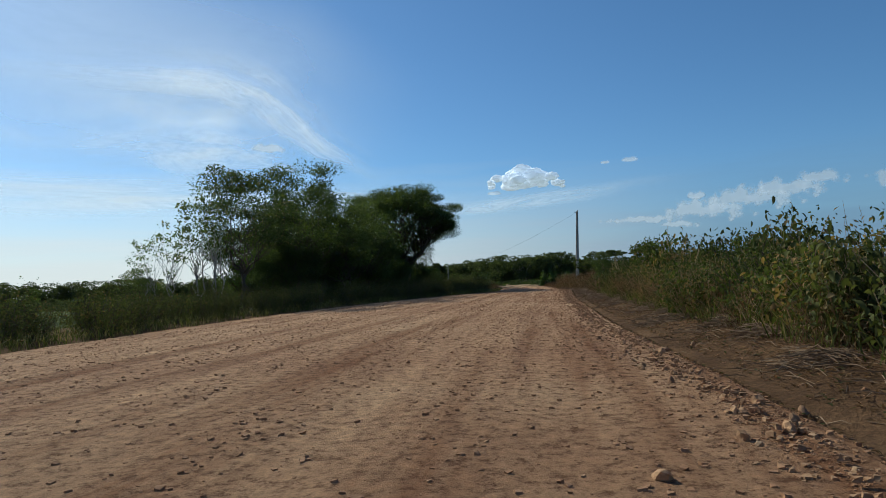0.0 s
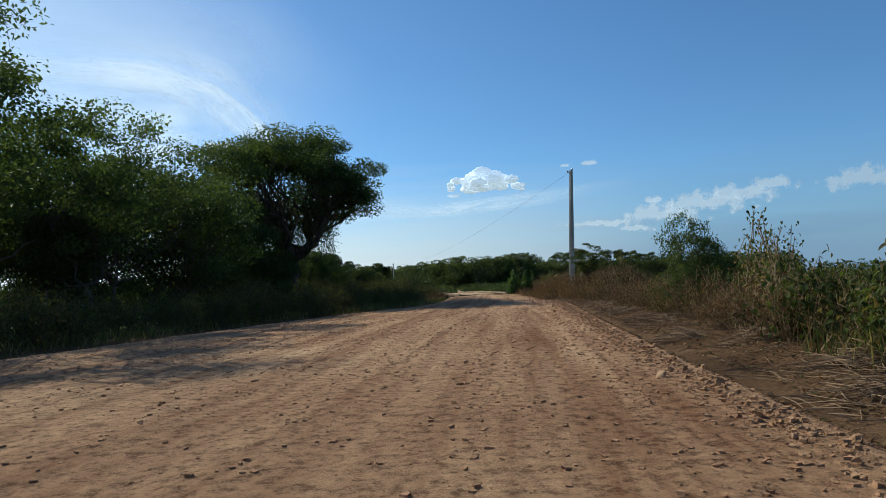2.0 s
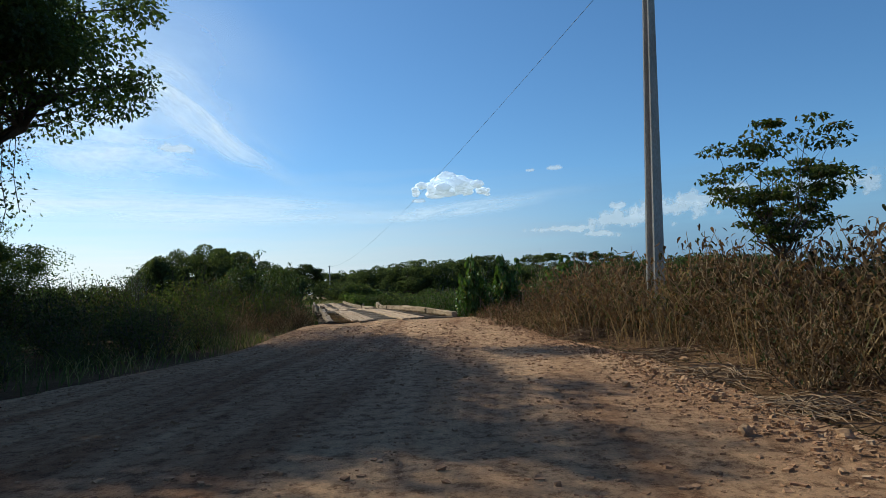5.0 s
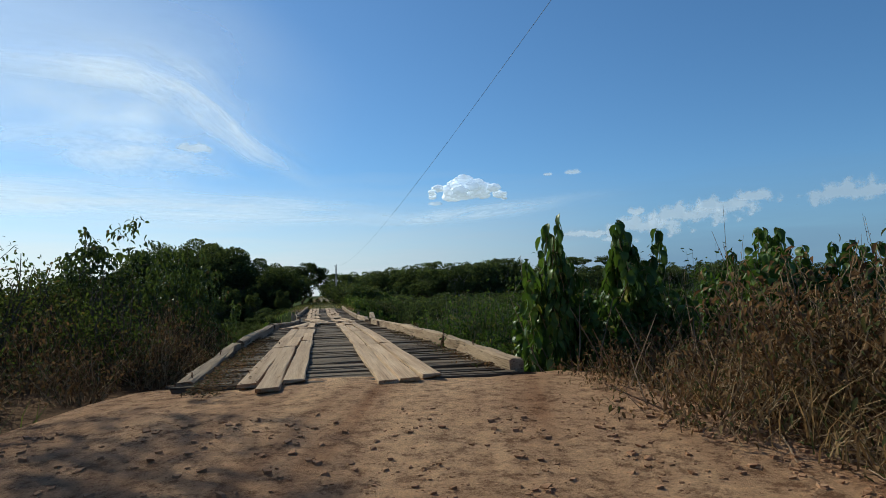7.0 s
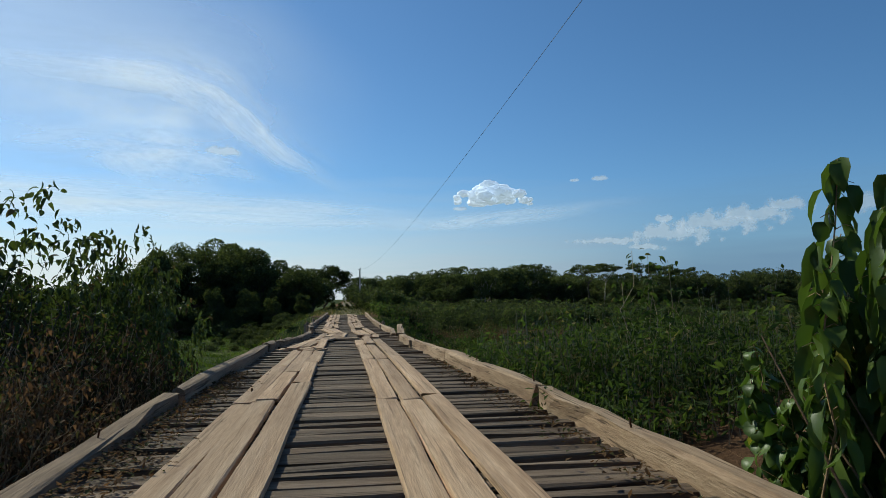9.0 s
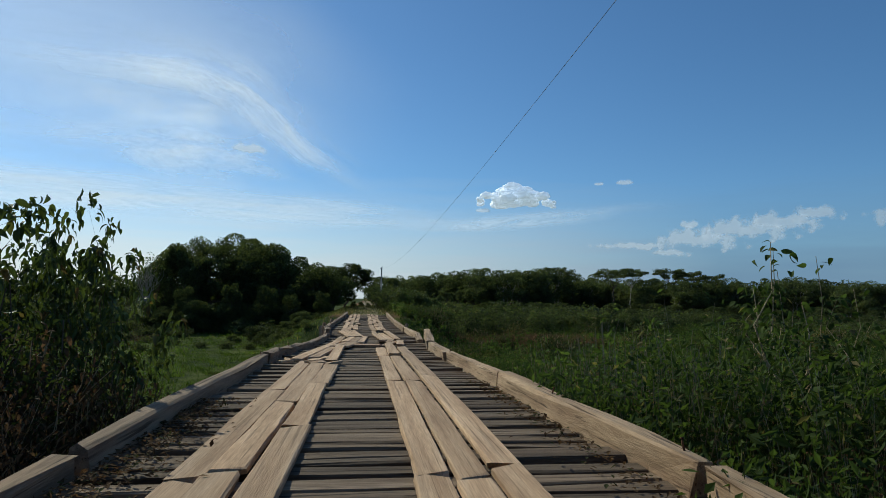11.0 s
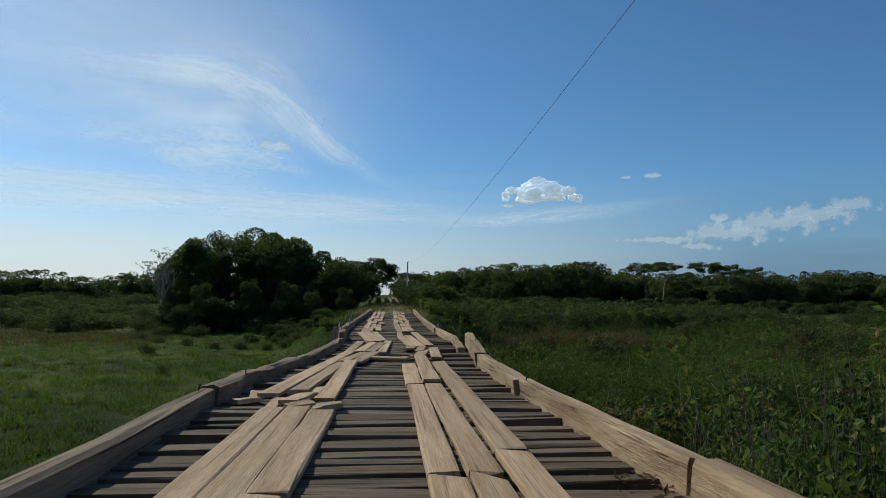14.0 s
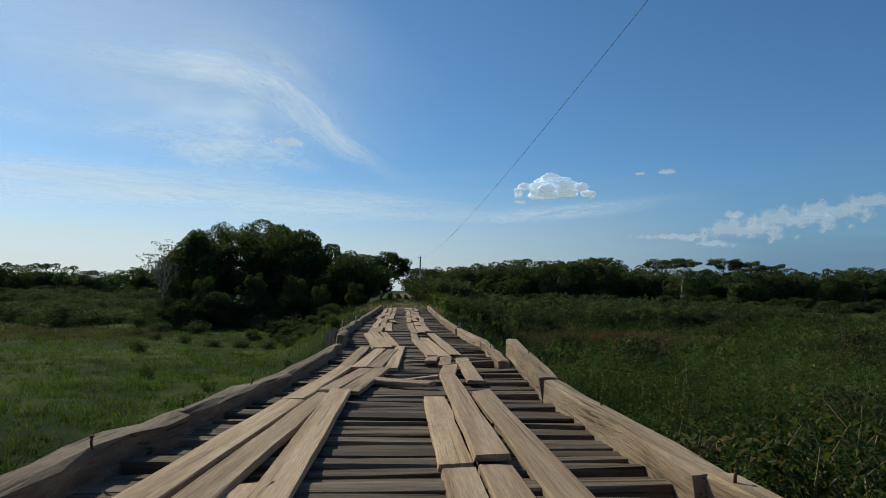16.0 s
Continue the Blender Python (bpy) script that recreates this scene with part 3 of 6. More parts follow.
strip("road", ry2, 12, bridge_x(ry2) - 1.5, bridge_x(ry2) + 1.5, lambda x, y, t: -0.36 + 0.04 * np.sin(3.1 * t) + 0 * x, TRACK, "narrow grassy dirt track going on past the bridge")

# ---- sky: clouds ----


def puff_cloud(name, place, width, height, seed, puffs, mat, label, lobe=(0.2, 0.42)):
    """A heaped cloud: many lobes, flat below, piled up towards its middle."""
    r = np.random.default_rng(seed)
    m = Mesh()
    bm = bmesh.new()
    bmesh.ops.create_icosphere(bm, subdivisions=3, radius=1)
    sv = np.array([v.co[:] for v in bm.verts])
    sf = [tuple(v.index for v in f.verts) for f in bm.faces]
    bm.free()
    for i in range(puffs):
        u = float(np.clip(r.normal() * 0.25, -0.5, 0.5))
        hump = max(0.15, 1 - (u / 0.62) ** 2)
        rad = height * hump * r.uniform(*lobe)
        c = np.array([u * width, r.normal() * width * 0.12, r.uniform(0.1, 0.75) * height * hump])
        lump = np.array([noise.noise(Vector(v * 1.9) + Vector((i * 3.1, seed, 0))) + 0.5 * noise.noise(Vector(v * 4.5) + Vector((seed, i * 1.7, 0))) for v in sv])
        v = sv * (rad * (1 + 0.38 * lump))[:, None] * np.array([1.5, 1.2, 0.9]) + c
        v[:, 2] = np.maximum(v[:, 2], -0.04 * height)
        m.add(v, sf)
    ob = new(name, m.data(name, mat, True))
    ob.matrix_world = Matrix.Translation(place) @ Matrix.Rotation(-math.atan2(place[0], place[1]), 4, "Z")
    return tagged(ob, label, "cloud", "fair-weather clouds", "structure")


CLOUD, _nt, _co, _fac = cloud_material("bright_cloud", (0.68, 0.69, 0.71), 0.24)
_fac.default_value = 1.0
_nt.nodes["Translucent BSDF"].inputs["Color"].default_value = (0.26, 0.26, 0.27, 1)


def cloud_sheet_material():
    """A bank of heaped cloud far off: crisp uneven tops, a base that thins out."""
    m, nt, co, fac = cloud_material("thin_cloud", (0.3, 0.3, 0.31), 0.4)
    uv = nt.nodes.new("ShaderNodeUVMap").outputs[0]
    xyz = nt.nodes.new("ShaderNodeSeparateXYZ")
    nt.links.new(uv, xyz.inputs[0])
    big = noise_node(nt, 0.02, 4.0, co, 0.52)
    rim = None
    for axis, a, b in (("X", 0.0, 0.3), ("X", 1.0, 0.7), ("Y", 0.0, 0.5), ("Y", 1.0, 0.45)):
        f = scale01(nt, xyz.outputs[axis], a, b)
        if rim:
            mul = nt.nodes.new("ShaderNodeMath")
            mul.operation = "MULTIPLY"
            nt.links.new(rim, mul.inputs[0])
            nt.links.new(f, mul.inputs[1])
            f = mul.outputs[0]
        rim = f
    both = nt.nodes.new("ShaderNodeMath")
    both.operation = "MULTIPLY_ADD"
    both.inputs[1].default_value = 0.5
    nt.links.new(rim, both.inputs[0])
    nt.links.new(big.outputs[0], both.inputs[2])
    soft = nt.nodes.new("ShaderNodeMapRange")
    soft.interpolation_type = "SMOOTHSTEP"
    soft.inputs["From Min"].default_value, soft.inputs["From Max"].default_value, soft.inputs["To Max"].default_value = 0.69, 0.88, 0.7
    nt.links.new(both.outputs[0], soft.inputs["Value"])
    nt.links.new(soft.outputs[0], fac)
    return m


def cloud_sheet(bearing, rise, width, height, label):
    far = 2520 if rise < 9 else 1900
    me = Mesh()
    me.add(np.array([(-width / 2, 0, 0), (width / 2, 0, 0), (width / 2, 0, height), (-width / 2, 0, height)]), [(0, 1, 2, 3)])
    data = me.data("cumulus_cloud", THIN)
    uv = data.uv_layers.new(name="sheet")
    uv.data.foreach_set("uv", [0, 0, 1, 0, 1, 1, 0, 1])
    place = sky_place(bearing, rise, far)
    ob = new("cumulus_cloud", data)
    ob.matrix_world = Matrix.Translation(place) @ Matrix.Rotation(-math.atan2(place[0], place[1]), 4, "Z")
    return tagged(ob, label, "cloud", "fair-weather clouds", "structure")


def sky_place(bearing, rise, far):
    b, e = radians(bearing), radians(rise)
    return (far * math.sin(b) * math.cos(e), far * math.cos(b) * math.cos(e), far * math.sin(e))


puff_cloud("cumulus_cloud", sky_place(14.0, 8.3, 2520), 280, 82, 3, 46, CLOUD, "small bright white cumulus cloud with a flat base", (0.16, 0.36))
THIN = cloud_sheet_material()
for b, e, w, h in ((-9.4, 11.5, 160, 55), (11.0, 7.4, 105, 35), (23.1, 9.6, 85, 32), (21.0, 9.7, 48, 21)):
    cloud_sheet(b, e, w, h, "tiny white cloud fleck in the blue")
for b, e, w, h in ((26.4, 3.6, 190, 50), (29.0, 3.9, 430, 133), (32.5, 4.6, 450, 133), (35.2, 5.3, 320, 112), (37.3, 6.2, 210, 77), (28.2, 5.8, 105, 56), (44.5, 5.4, 490, 133), (23.2, 4.2, 290, 50)):
    cloud_sheet(b, e, w, h, "low hazy bank of white cumulus cloud")


def cirrus_material(name, amount, stretch, turn, seed, lo, hi):
    m, nt, co, fac = cloud_material(name, (0.8, 0.8, 0.82))
    uv = nt.nodes.new("ShaderNodeUVMap").outputs[0]
    warp = noise_node(nt, 2.0, 3.0, uv)
    bent = nt.nodes.new("ShaderNodeVectorMath")
    bent.operation = "MULTIPLY_ADD"
    nt.links.new(warp.outputs["Color"], bent.inputs[0])
    bent.inputs[1].default_value = (0.2, 0.3, 0)
    nt.links.new(uv, bent.inputs[2])
    v = scaled(nt, bent.outputs[0], stretch, (0, 0, radians(turn)))
    off = nt.nodes.new("ShaderNodeVectorMath")
    off.inputs[1].default_value = (seed, seed * 1.7, seed)
    nt.links.new(v, off.inputs[0])
    n = noise_node(nt, 2.2, 6.0, off.outputs[0], 0.58)
    dens = nt.nodes.new("ShaderNodeMapRange")
    dens.interpolation_type = "SMOOTHSTEP"
    dens.inputs["From Min"].default_value, dens.inputs["From Max"].default_value = lo, hi
    nt.links.new(n.outputs[0], dens.inputs["Value"])
    # fades out towards the sheet's rim
    xyz = nt.nodes.new("ShaderNodeSeparateXYZ")
    nt.links.new(uv, xyz.inputs[0])
    prod = dens.outputs[0]
    for axis in "XY":
        for a, b in ((0.0, 0.45), (1.0, 0.55)):
            f = nt.nodes.new("ShaderNodeMapRange")
            f.interpolation_type = "SMOOTHSTEP"
            f.inputs["From Min"].default_value, f.inputs["From Max"].default_value = a, b
            nt.links.new(xyz.outputs[axis], f.inputs["Value"])
            mul = nt.nodes.new("ShaderNodeMath")
            mul.operation = "MULTIPLY"
            nt.links.new(prod, mul.inputs[0])
            nt.links.new(f.outputs[0], mul.inputs[1])
            prod = mul.outputs[0]
    end = nt.nodes.new("ShaderNodeMath")
    end.operation = "MULTIPLY"
    end.inputs[1].default_value = amount
    nt.links.new(prod, end.inputs[0])
    nt.links.new(end.outputs[0], fac)
    return m


def on_level(bearing, rise, high):
    d = high / math.tan(radians(rise))
    return (d * math.sin(radians(bearing)), d * math.cos(radians(bearing)), high)


def cirrus_band(mat, line, label, high=480.0, least=5.9):
    """A drifting band of ice cloud on one level: places along it by bearing and height in degrees, and its half width."""
    me = Mesh()
    t0 = np.linspace(0, 1, len(line))
    tt = np.linspace(0, 1, 40)
    b, e, w = (np.interp(tt, t0, [p[k] for p in line]) for k in range(3))
    db, de = np.gradient(b), np.gradient(e)
    ln = np.hypot(db, de)
    nb, ne = -de / ln, db / ln
    rows = np.linspace(-1, 1, 9)
    P = np.array([[on_level(b[i] + nb[i] * w[i] * v, max(e[i] + ne[i] * w[i] * v, least), high) for v in rows] for i in range(40)])
    idx = np.arange(360).reshape(40, 9)
    me.add(P, np.stack([idx[:-1, :-1], idx[:-1, 1:], idx[1:, 1:], idx[1:, :-1]], -1).reshape(-1, 4))
    data = me.data("cirrus_cloud", mat, True)
    uv = data.uv_layers.new(name="sheet")
    flat = np.array([[(u, (v + 1) / 2) for v in rows] for u in tt]).reshape(-1, 2)
    li = np.zeros(len(data.loops), int)
    data.loops.foreach_get("vertex_index", li)
    uv.data.foreach_set("uv", flat[li].ravel())
    return tagged(new("cirrus_cloud", data), label, "cloud", kind="structure")


cirrus_band(cirrus_material("cirrus_arm", 1.0, (1.6, 1.5, 1), -5, 3.0, 0.3, 0.85),
            [(-46, 16.6, 2.0), (-30, 17.6, 2.6), (-20, 18.2, 3.0), (-13.5, 18.2, 3.2), (-9.8, 17.0, 3.2), (-7.2, 14.6, 3.2), (-4.2, 12.2, 2.6), (0.5, 10.0, 1.7), (8.0, 8.5, 1.1)], "long curved white arm of thin cirrus cloud", 480.0)
cirrus_band(cirrus_material("cirrus_inner", 0.7, (1.8, 1.4, 1), 12, 8.0, 0.3, 0.8),
            [(-32, 10.8, 2.0), (-20, 11.8, 2.8), (-14, 11.6, 3.2), (-8, 11.0, 2.6), (-2, 9.6, 1.8)], "faint white patch of cirrus cloud inside the arm", 490.0)
cirrus_band(cirrus_material("cirrus_fleece", 0.5, (2.4, 1.6, 1), -18, 12.0, 0.34, 0.8),
            [(-30, 14.6, 2.0), (-20, 15.0, 2.8), (-12, 14.6, 3.0), (-6, 13.0, 2.2)], "thin fleecy sheet of cirrus cloud below the arm", 520.0)
# broad cirrus sheet that also stands in for glare over the left sky
cirrus_band(cirrus_material("cirrus_veil", 0.34, (1.2, 1.0, 1), 20, 41.0, 0.0, 0.7),
            [(-70, 20.0, 14.0), (-30, 19.0, 13.0), (-8, 18.0, 10.0), (6, 14.0, 5.0)], "wide milky sheet of thin cirrus, added to whiten the left sky", 500.0)
cirrus_band(cirrus_material("cirrus_left", 0.8, (2.5, 0.9, 1), -8, 15.0, 0.28, 0.8),
            [(-46, 13.8, 1.0), (-34, 13.0, 1.5), (-25, 11.8, 0.9)], "faint white wisp of cirrus cloud", 510.0)
cirrus_band(cirrus_material("cirrus_low", 0.9, (2.2, 1.3, 1), 4, 21.0, 0.25, 0.8),
            [(-60, 7.6, 2.2), (-35, 8.0, 2.3), (-20, 7.9, 2.2), (-6, 7.4, 1.9), (6, 6.9, 1.5), (14, 6.8, 1.0)], "hazy white veil of cirrus low over the land", 470.0, 5.4)
cirrus_band(cirrus_material("cirrus_streak", 0.5, (3.0, 0.8, 1), 3, 33.0, 0.2, 0.8),
            [(2, 5.9, 0.7), (10, 6.5, 0.9), (18, 7.2, 0.9), (28, 8.2, 0.6)], "faint slanting streak of cirrus cloud", 460.0)


def haze_glow_material():
    """Haze painted as a glow far behind the woods: brightest towards the sun, thinning to clear blue above."""
    m, nt, p = nodes_of("painted_haze_glow")
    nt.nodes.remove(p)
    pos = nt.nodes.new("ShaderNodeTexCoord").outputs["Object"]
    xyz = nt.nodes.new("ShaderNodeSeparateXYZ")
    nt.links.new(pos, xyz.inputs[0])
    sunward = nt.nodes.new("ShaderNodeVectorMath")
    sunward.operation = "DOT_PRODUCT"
    sunward.inputs[1].default_value = (math.sin(sb) / HAZE_FAR, math.cos(sb) / HAZE_FAR, 0)
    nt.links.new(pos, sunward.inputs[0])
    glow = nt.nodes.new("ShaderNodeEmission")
    tint = ramp(nt, sunward.outputs["Value"], [(0.0, HAZE_AWAY), (0.35, HAZE_AWAY), (0.9, HAZE_SUN)])
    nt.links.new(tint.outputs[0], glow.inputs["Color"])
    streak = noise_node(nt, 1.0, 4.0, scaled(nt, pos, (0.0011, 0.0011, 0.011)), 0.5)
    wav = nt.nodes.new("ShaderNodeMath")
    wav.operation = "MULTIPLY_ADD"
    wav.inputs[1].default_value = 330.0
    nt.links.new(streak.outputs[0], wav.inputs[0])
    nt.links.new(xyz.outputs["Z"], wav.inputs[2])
    thick = ramp(nt, scale01(nt, wav.outputs[0], 165.0, 165.0 + HAZE_FAR * 0.2), [(0.0, (0.86,) * 3), (0.2, (0.84,) * 3), (0.48, (0.42,) * 3), (0.9, (0.0,) * 3)])
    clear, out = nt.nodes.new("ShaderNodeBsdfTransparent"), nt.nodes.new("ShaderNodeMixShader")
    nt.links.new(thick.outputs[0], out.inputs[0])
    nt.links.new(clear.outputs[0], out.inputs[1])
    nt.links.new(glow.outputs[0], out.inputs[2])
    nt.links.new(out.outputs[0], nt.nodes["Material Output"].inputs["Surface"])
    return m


# added ring round the land whose own emission imitates horizon haze
HAZE_FAR, HAZE_SUN, HAZE_AWAY = 4300.0, (1.0, 0.9, 0.84), (0.22, 0.3, 0.42)
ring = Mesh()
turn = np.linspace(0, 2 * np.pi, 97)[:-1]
zs = np.linspace(-40, HAZE_FAR * 0.2, 12)
ring.add(np.array([[(HAZE_FAR * math.sin(a), HAZE_FAR * math.cos(a), z) for a in turn] for z in zs]),
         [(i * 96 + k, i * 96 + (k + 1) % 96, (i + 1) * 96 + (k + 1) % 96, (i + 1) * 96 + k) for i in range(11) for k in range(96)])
tagged(new("backdrop", ring.data("backdrop", haze_glow_material(), True)), "glowing ring of painted haze along the whole horizon", "sky", kind="structure")

# ---- timber bridge ----


def plank_data(name, length, width, thick, seed, mat, chamfer=0.015, rough=0.012, stations=5):
    """A sawn board along y with its top at z = 0, rubbed edges, uneven sides and split ends."""
    r = np.random.default_rng(seed)
    m = Mesh()
    ring = np.array([(-0.5, -1), (0.5, -1), (0.5, -0.3), (0.5, 0), (-0.5, 0), (-0.5, -0.3)])
    vs = []
    ys = np.linspace(-length / 2, length / 2, stations)
    for i, y in enumerate(ys):
        w = width * (1 + r.normal() * 0.018)
        pts = np.stack([ring[:, 0] * w, np.full(6, y), ring[:, 1] * thick], 1)
        pts[3, 0] -= chamfer
        pts[4, 0] += chamfer
        pts[2, 2], pts[5, 2] = -chamfer, -chamfer
        pts += r.normal(size=(6, 3)) * np.array([rough, 0, rough * 0.5])
        pts[:, 0] += r.normal() * rough
        if i in (0, stations - 1):
            pts[:, 1] += ring[:, 0] * r.normal() * width * 0.25 + r.normal(size=6) * 0.02
        vs.append(pts)
    faces = []
    for i in range(stations - 1):
        for k in range(6):
            k2 = (k + 1) % 6
            faces.append((i * 6 + k, i * 6 + k2, (i + 1) * 6 + k2, (i + 1) * 6 + k))
    faces += [(5, 4, 3, 2, 1, 0), tuple(range((stations - 1) * 6, stations * 6))]
    m.add(np.concatenate(vs), faces)
    return m.data(name, mat)


bridge = new("wooden_bridge")
tagged(bridge, "narrow worn timber bridge with two rows of loose runner boards", "bridge")


def lay(name, data, a, b, base_len, width=1.0, roll=0.0):
    """Lays a board's mesh from a to b."""
    a, b = Vector(a), Vector(b)
    d = b - a
    yaw, pitch = math.atan2(-d.x, d.y), math.asin(d.z / d.length)
    ob = new(name, data)
    ob.parent = bridge
    ob.matrix_local = Matrix.Translation((a + b) / 2) @ Euler((pitch, radians(roll), yaw)).to_matrix().to_4x4() @ Matrix.Diagonal((width, d.length / base_len, 1, 1))
    return ob


r = np.random.default_rng(12)
deck_boards = [plank_data("deck_plank", 3.4, 0.17, 0.1, 100 + i, PLANK, 0.012, 0.008) for i in range(6)]
# the deck's edges, which wander with the kerbs
DECK_Y = [-4, 1, 8.6, 11, 14, 19.5, 22.5, 27, 34, 44, 52]
DECK_L = [-1.66, -1.6, -1.47, -1.28, -1.0, -0.78, -0.8, -1.08, -0.98, -0.7, -0.45]
DECK_R = [2.32, 2.3, 2.08, 2.08, 2.2, 2.5, 2.62, 2.6, 2.66, 2.8, 2.98]
y = -3.35
while y < FAR_END:
    w = r.uniform(0.6, 1.1)
    y += 0.085 * w
    z = float(bridge_z(y))
    loose = 2.2 if 11.5 < y < 19 else 1.0
    skew, dz = r.normal() * 0.045 * loose, r.normal() * 0.009 * loose
    xl, xr = float(np.interp(y, DECK_Y, DECK_L)) + r.normal() * 0.06, float(np.interp(y, DECK_Y, DECK_R)) + r.normal() * 0.06
    tilt = r.normal() * 0.014 * loose
    if 12.5 < y < 17.5:
        skew, dz = skew + 0.07, dz - 0.02
    lay("deck_plank", deck_boards[int(r.integers(6))], (xl, y - skew, z + dz - tilt), (xr, y + skew, z + dz + tilt), 3.4, w, r.normal() * 1.5)
    y += 0.085 * w + 0.012 + abs(r.normal()) * 0.027 + (r.uniform(0.05, 0.13) if r.random() < 0.2 else 0.0)

runner_boards = [plank_data("runner_plank", 3.6, 0.232, 0.045, 200 + i, RUNNER, 0.01, 0.004, 7) for i in range(9)]
# where each loose board of the two wheel tracks starts and ends, stretch by stretch
NEAR_LEFT = [(-0.86, -3.5, -0.75, 1.35), (-0.62, -3.9, -0.56, 1.5), (-0.37, -3.4, -0.25, 2.9), (-0.75, 1.42, -0.66, 5.1), (-0.53, 1.56, -0.46, 4.2), (-0.25, 2.96, -0.21, 5.6),
             (-0.66, 5.16, -0.6, 8.4), (-0.45, 4.26, -0.36, 8.5), (-0.2, 5.66, -0.13, 8.62)]
NEAR_RIGHT = [(0.62, -3.75, 0.7, 1.35), (0.86, -3.7, 0.94, 1.25), (1.14, -3.5, 1.19, 1.55), (0.71, 1.42, 0.76, 5.95), (0.95, 1.32, 0.99, 5.9), (1.2, 1.62, 1.25, 6.5),
              (0.75, 6.02, 0.79, 10.05), (0.99, 5.98, 1.01, 10.1), (1.25, 6.58, 1.34, 13.2), (0.78, 10.15, 0.83, 12.75), (1.0, 10.2, 1.12, 14.72)]
MID_LEFT = [(-0.5, 8.62, -0.36, 9.1), (-0.78, 9.2, -0.5, 12.6), (-0.48, 9.3, -0.24, 13.0), (-0.17, 8.8, -0.09, 13.0), (-0.52, 12.7, -0.24, 15.9), (-0.24, 13.06, 0.06, 15.5), (-0.03, 13.05, 0.27, 15.6),
            (-0.27, 16.0, -0.17, 21.0), (-0.05, 15.6, 0.17, 20.2), (0.16, 15.7, 0.42, 19.8), (0.4, 15.75, 0.6, 21.2), (0.11, 20.3, -0.34, 26.6), (0.32, 20.3, -0.12, 26.7), (0.48, 21.4, 0.15, 27.3)]
MID_RIGHT = [(1.12, 14.85, 1.32, 16.55), (1.37, 13.9, 1.52, 16.5), (1.52, 16.6, 1.66, 18.1), (1.2, 16.3, 1.38, 18.2), (1.02, 16.9, 1.13, 18.0), (1.14, 18.3, 1.03, 24.1), (1.36, 18.3, 1.3, 24.7), (1.58, 18.4, 1.6, 26.6), (1.05, 24.4, 1.08, 26.9)]
for k, (xa, ya, xb, yb) in enumerate(NEAR_LEFT + NEAR_RIGHT + MID_LEFT + MID_RIGHT):
    loose = 1.0 if ya > 8.5 else 0.3
    lift = 0.013 * (k % 3) * loose
    za, zb = (max(float(bridge_z(v)), -0.02 if v < -3 else -9) + 0.046 + lift + 0.035 * loose * r.random() ** 3 for v in (ya, yb))
    lay("runner_plank", runner_boards[k % 9], (xa, ya, za), (xb, yb, zb), 3.6, r.uniform(0.84, 0.98), r.normal() * (0.5 + loose))
# broken ends and short pieces lying between the boards
SCRAPS = [(-0.64, 8.33, -0.65, 9.13), (-0.48, 8.41, -0.26, 8.54), (-0.37, 9.07, -0.25, 9.7), (-1.03, 8.78, -0.84, 8.97), (-0.88, 9.14, -0.94, 9.5), (-0.23, 8.3, 0.02, 8.35), (0.5, 14.4, 1.04, 15.1), (0.0, 14.4, 0.85, 13.75)]
for k, (xa, ya, xb, yb) in enumerate(SCRAPS):
    za, zb = (float(bridge_z(v)) + 0.03 + 0.03 * (k % 2) for v in (ya, yb))
    lay("broken_board", runner_boards[k], (xa, ya, za), (xb, yb, zb + 0.02 * (k % 3)), 3.6, 0.5 + 0.12 * (k % 3), 6.0 * math.sin(k * 2.0))
for start in (-0.3, 1.05):
    for lane in range(3):
        y = 26.9 + 0.5 * lane + r.uniform(-0.3, 0.3)
        while y < FAR_END:
            y1 = min(y + r.uniform(2.6, 4.4), FAR_END + 0.4)
            if y1 - y > 0.8:
                xa, xb = (start + 0.27 * lane + 0.0135 * (v - 27) + r.normal() * 0.05 for v in (y, y1))
                za, zb = (float(bridge_z(v)) + 0.05 + 0.05 * r.random() ** 3 for v in (y, y1))
                lay("runner_plank", runner_boards[int(r.integers(9))], (xa, y, za), (xb, y1, zb), 3.6, r.uniform(0.9, 1.04), r.normal() * 1.5)
            y = y1 + 0.08 * r.random()

# four plain beams, then four for the left side with shade in their colour
kerbs = [plank_data("kerb_beam", 5.0, 0.16, 0.28, 300 + i, (KERB, KERB_SHADED)[i // 4], 0.022, 0.014, 7) for i in range(8)]


spike = Mesh()
spike.tube([(0, 0, -0.1), (0, 0, 0.03), (0.006, 0, 0.055)], [0.008, 0.008, 0.007], 6)
spike.tube([(0.004, 0, 0.053), (0.006, 0, 0.062)], [0.013, 0.013], 6)
spike = spike.data("spike", RUST, True)


def kerb(k, *pts):
    for a, b in zip(pts, pts[1:]):
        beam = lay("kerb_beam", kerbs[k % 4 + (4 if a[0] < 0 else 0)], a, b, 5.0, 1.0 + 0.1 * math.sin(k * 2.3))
        for f in ((0.5,), (0.06, 0.58), (0.95,))[k % 3]:
            at = Vector(a).lerp(Vector(b), f)
            nail = new("spike", spike)
            nail.parent = beam
            nail.matrix_local = beam.matrix_basis.inverted() @ Matrix.Translation(at + Vector((0.03 * math.sin(k + f * 9), 0, 0))) @ Euler((0.2 * math.sin(k * 3 + f * 20), 0.2 * math.cos(k * 2 + f * 30), 0)).to_matrix().to_4x4()
            tagged(nail, "rusty iron spike")
        k += 1


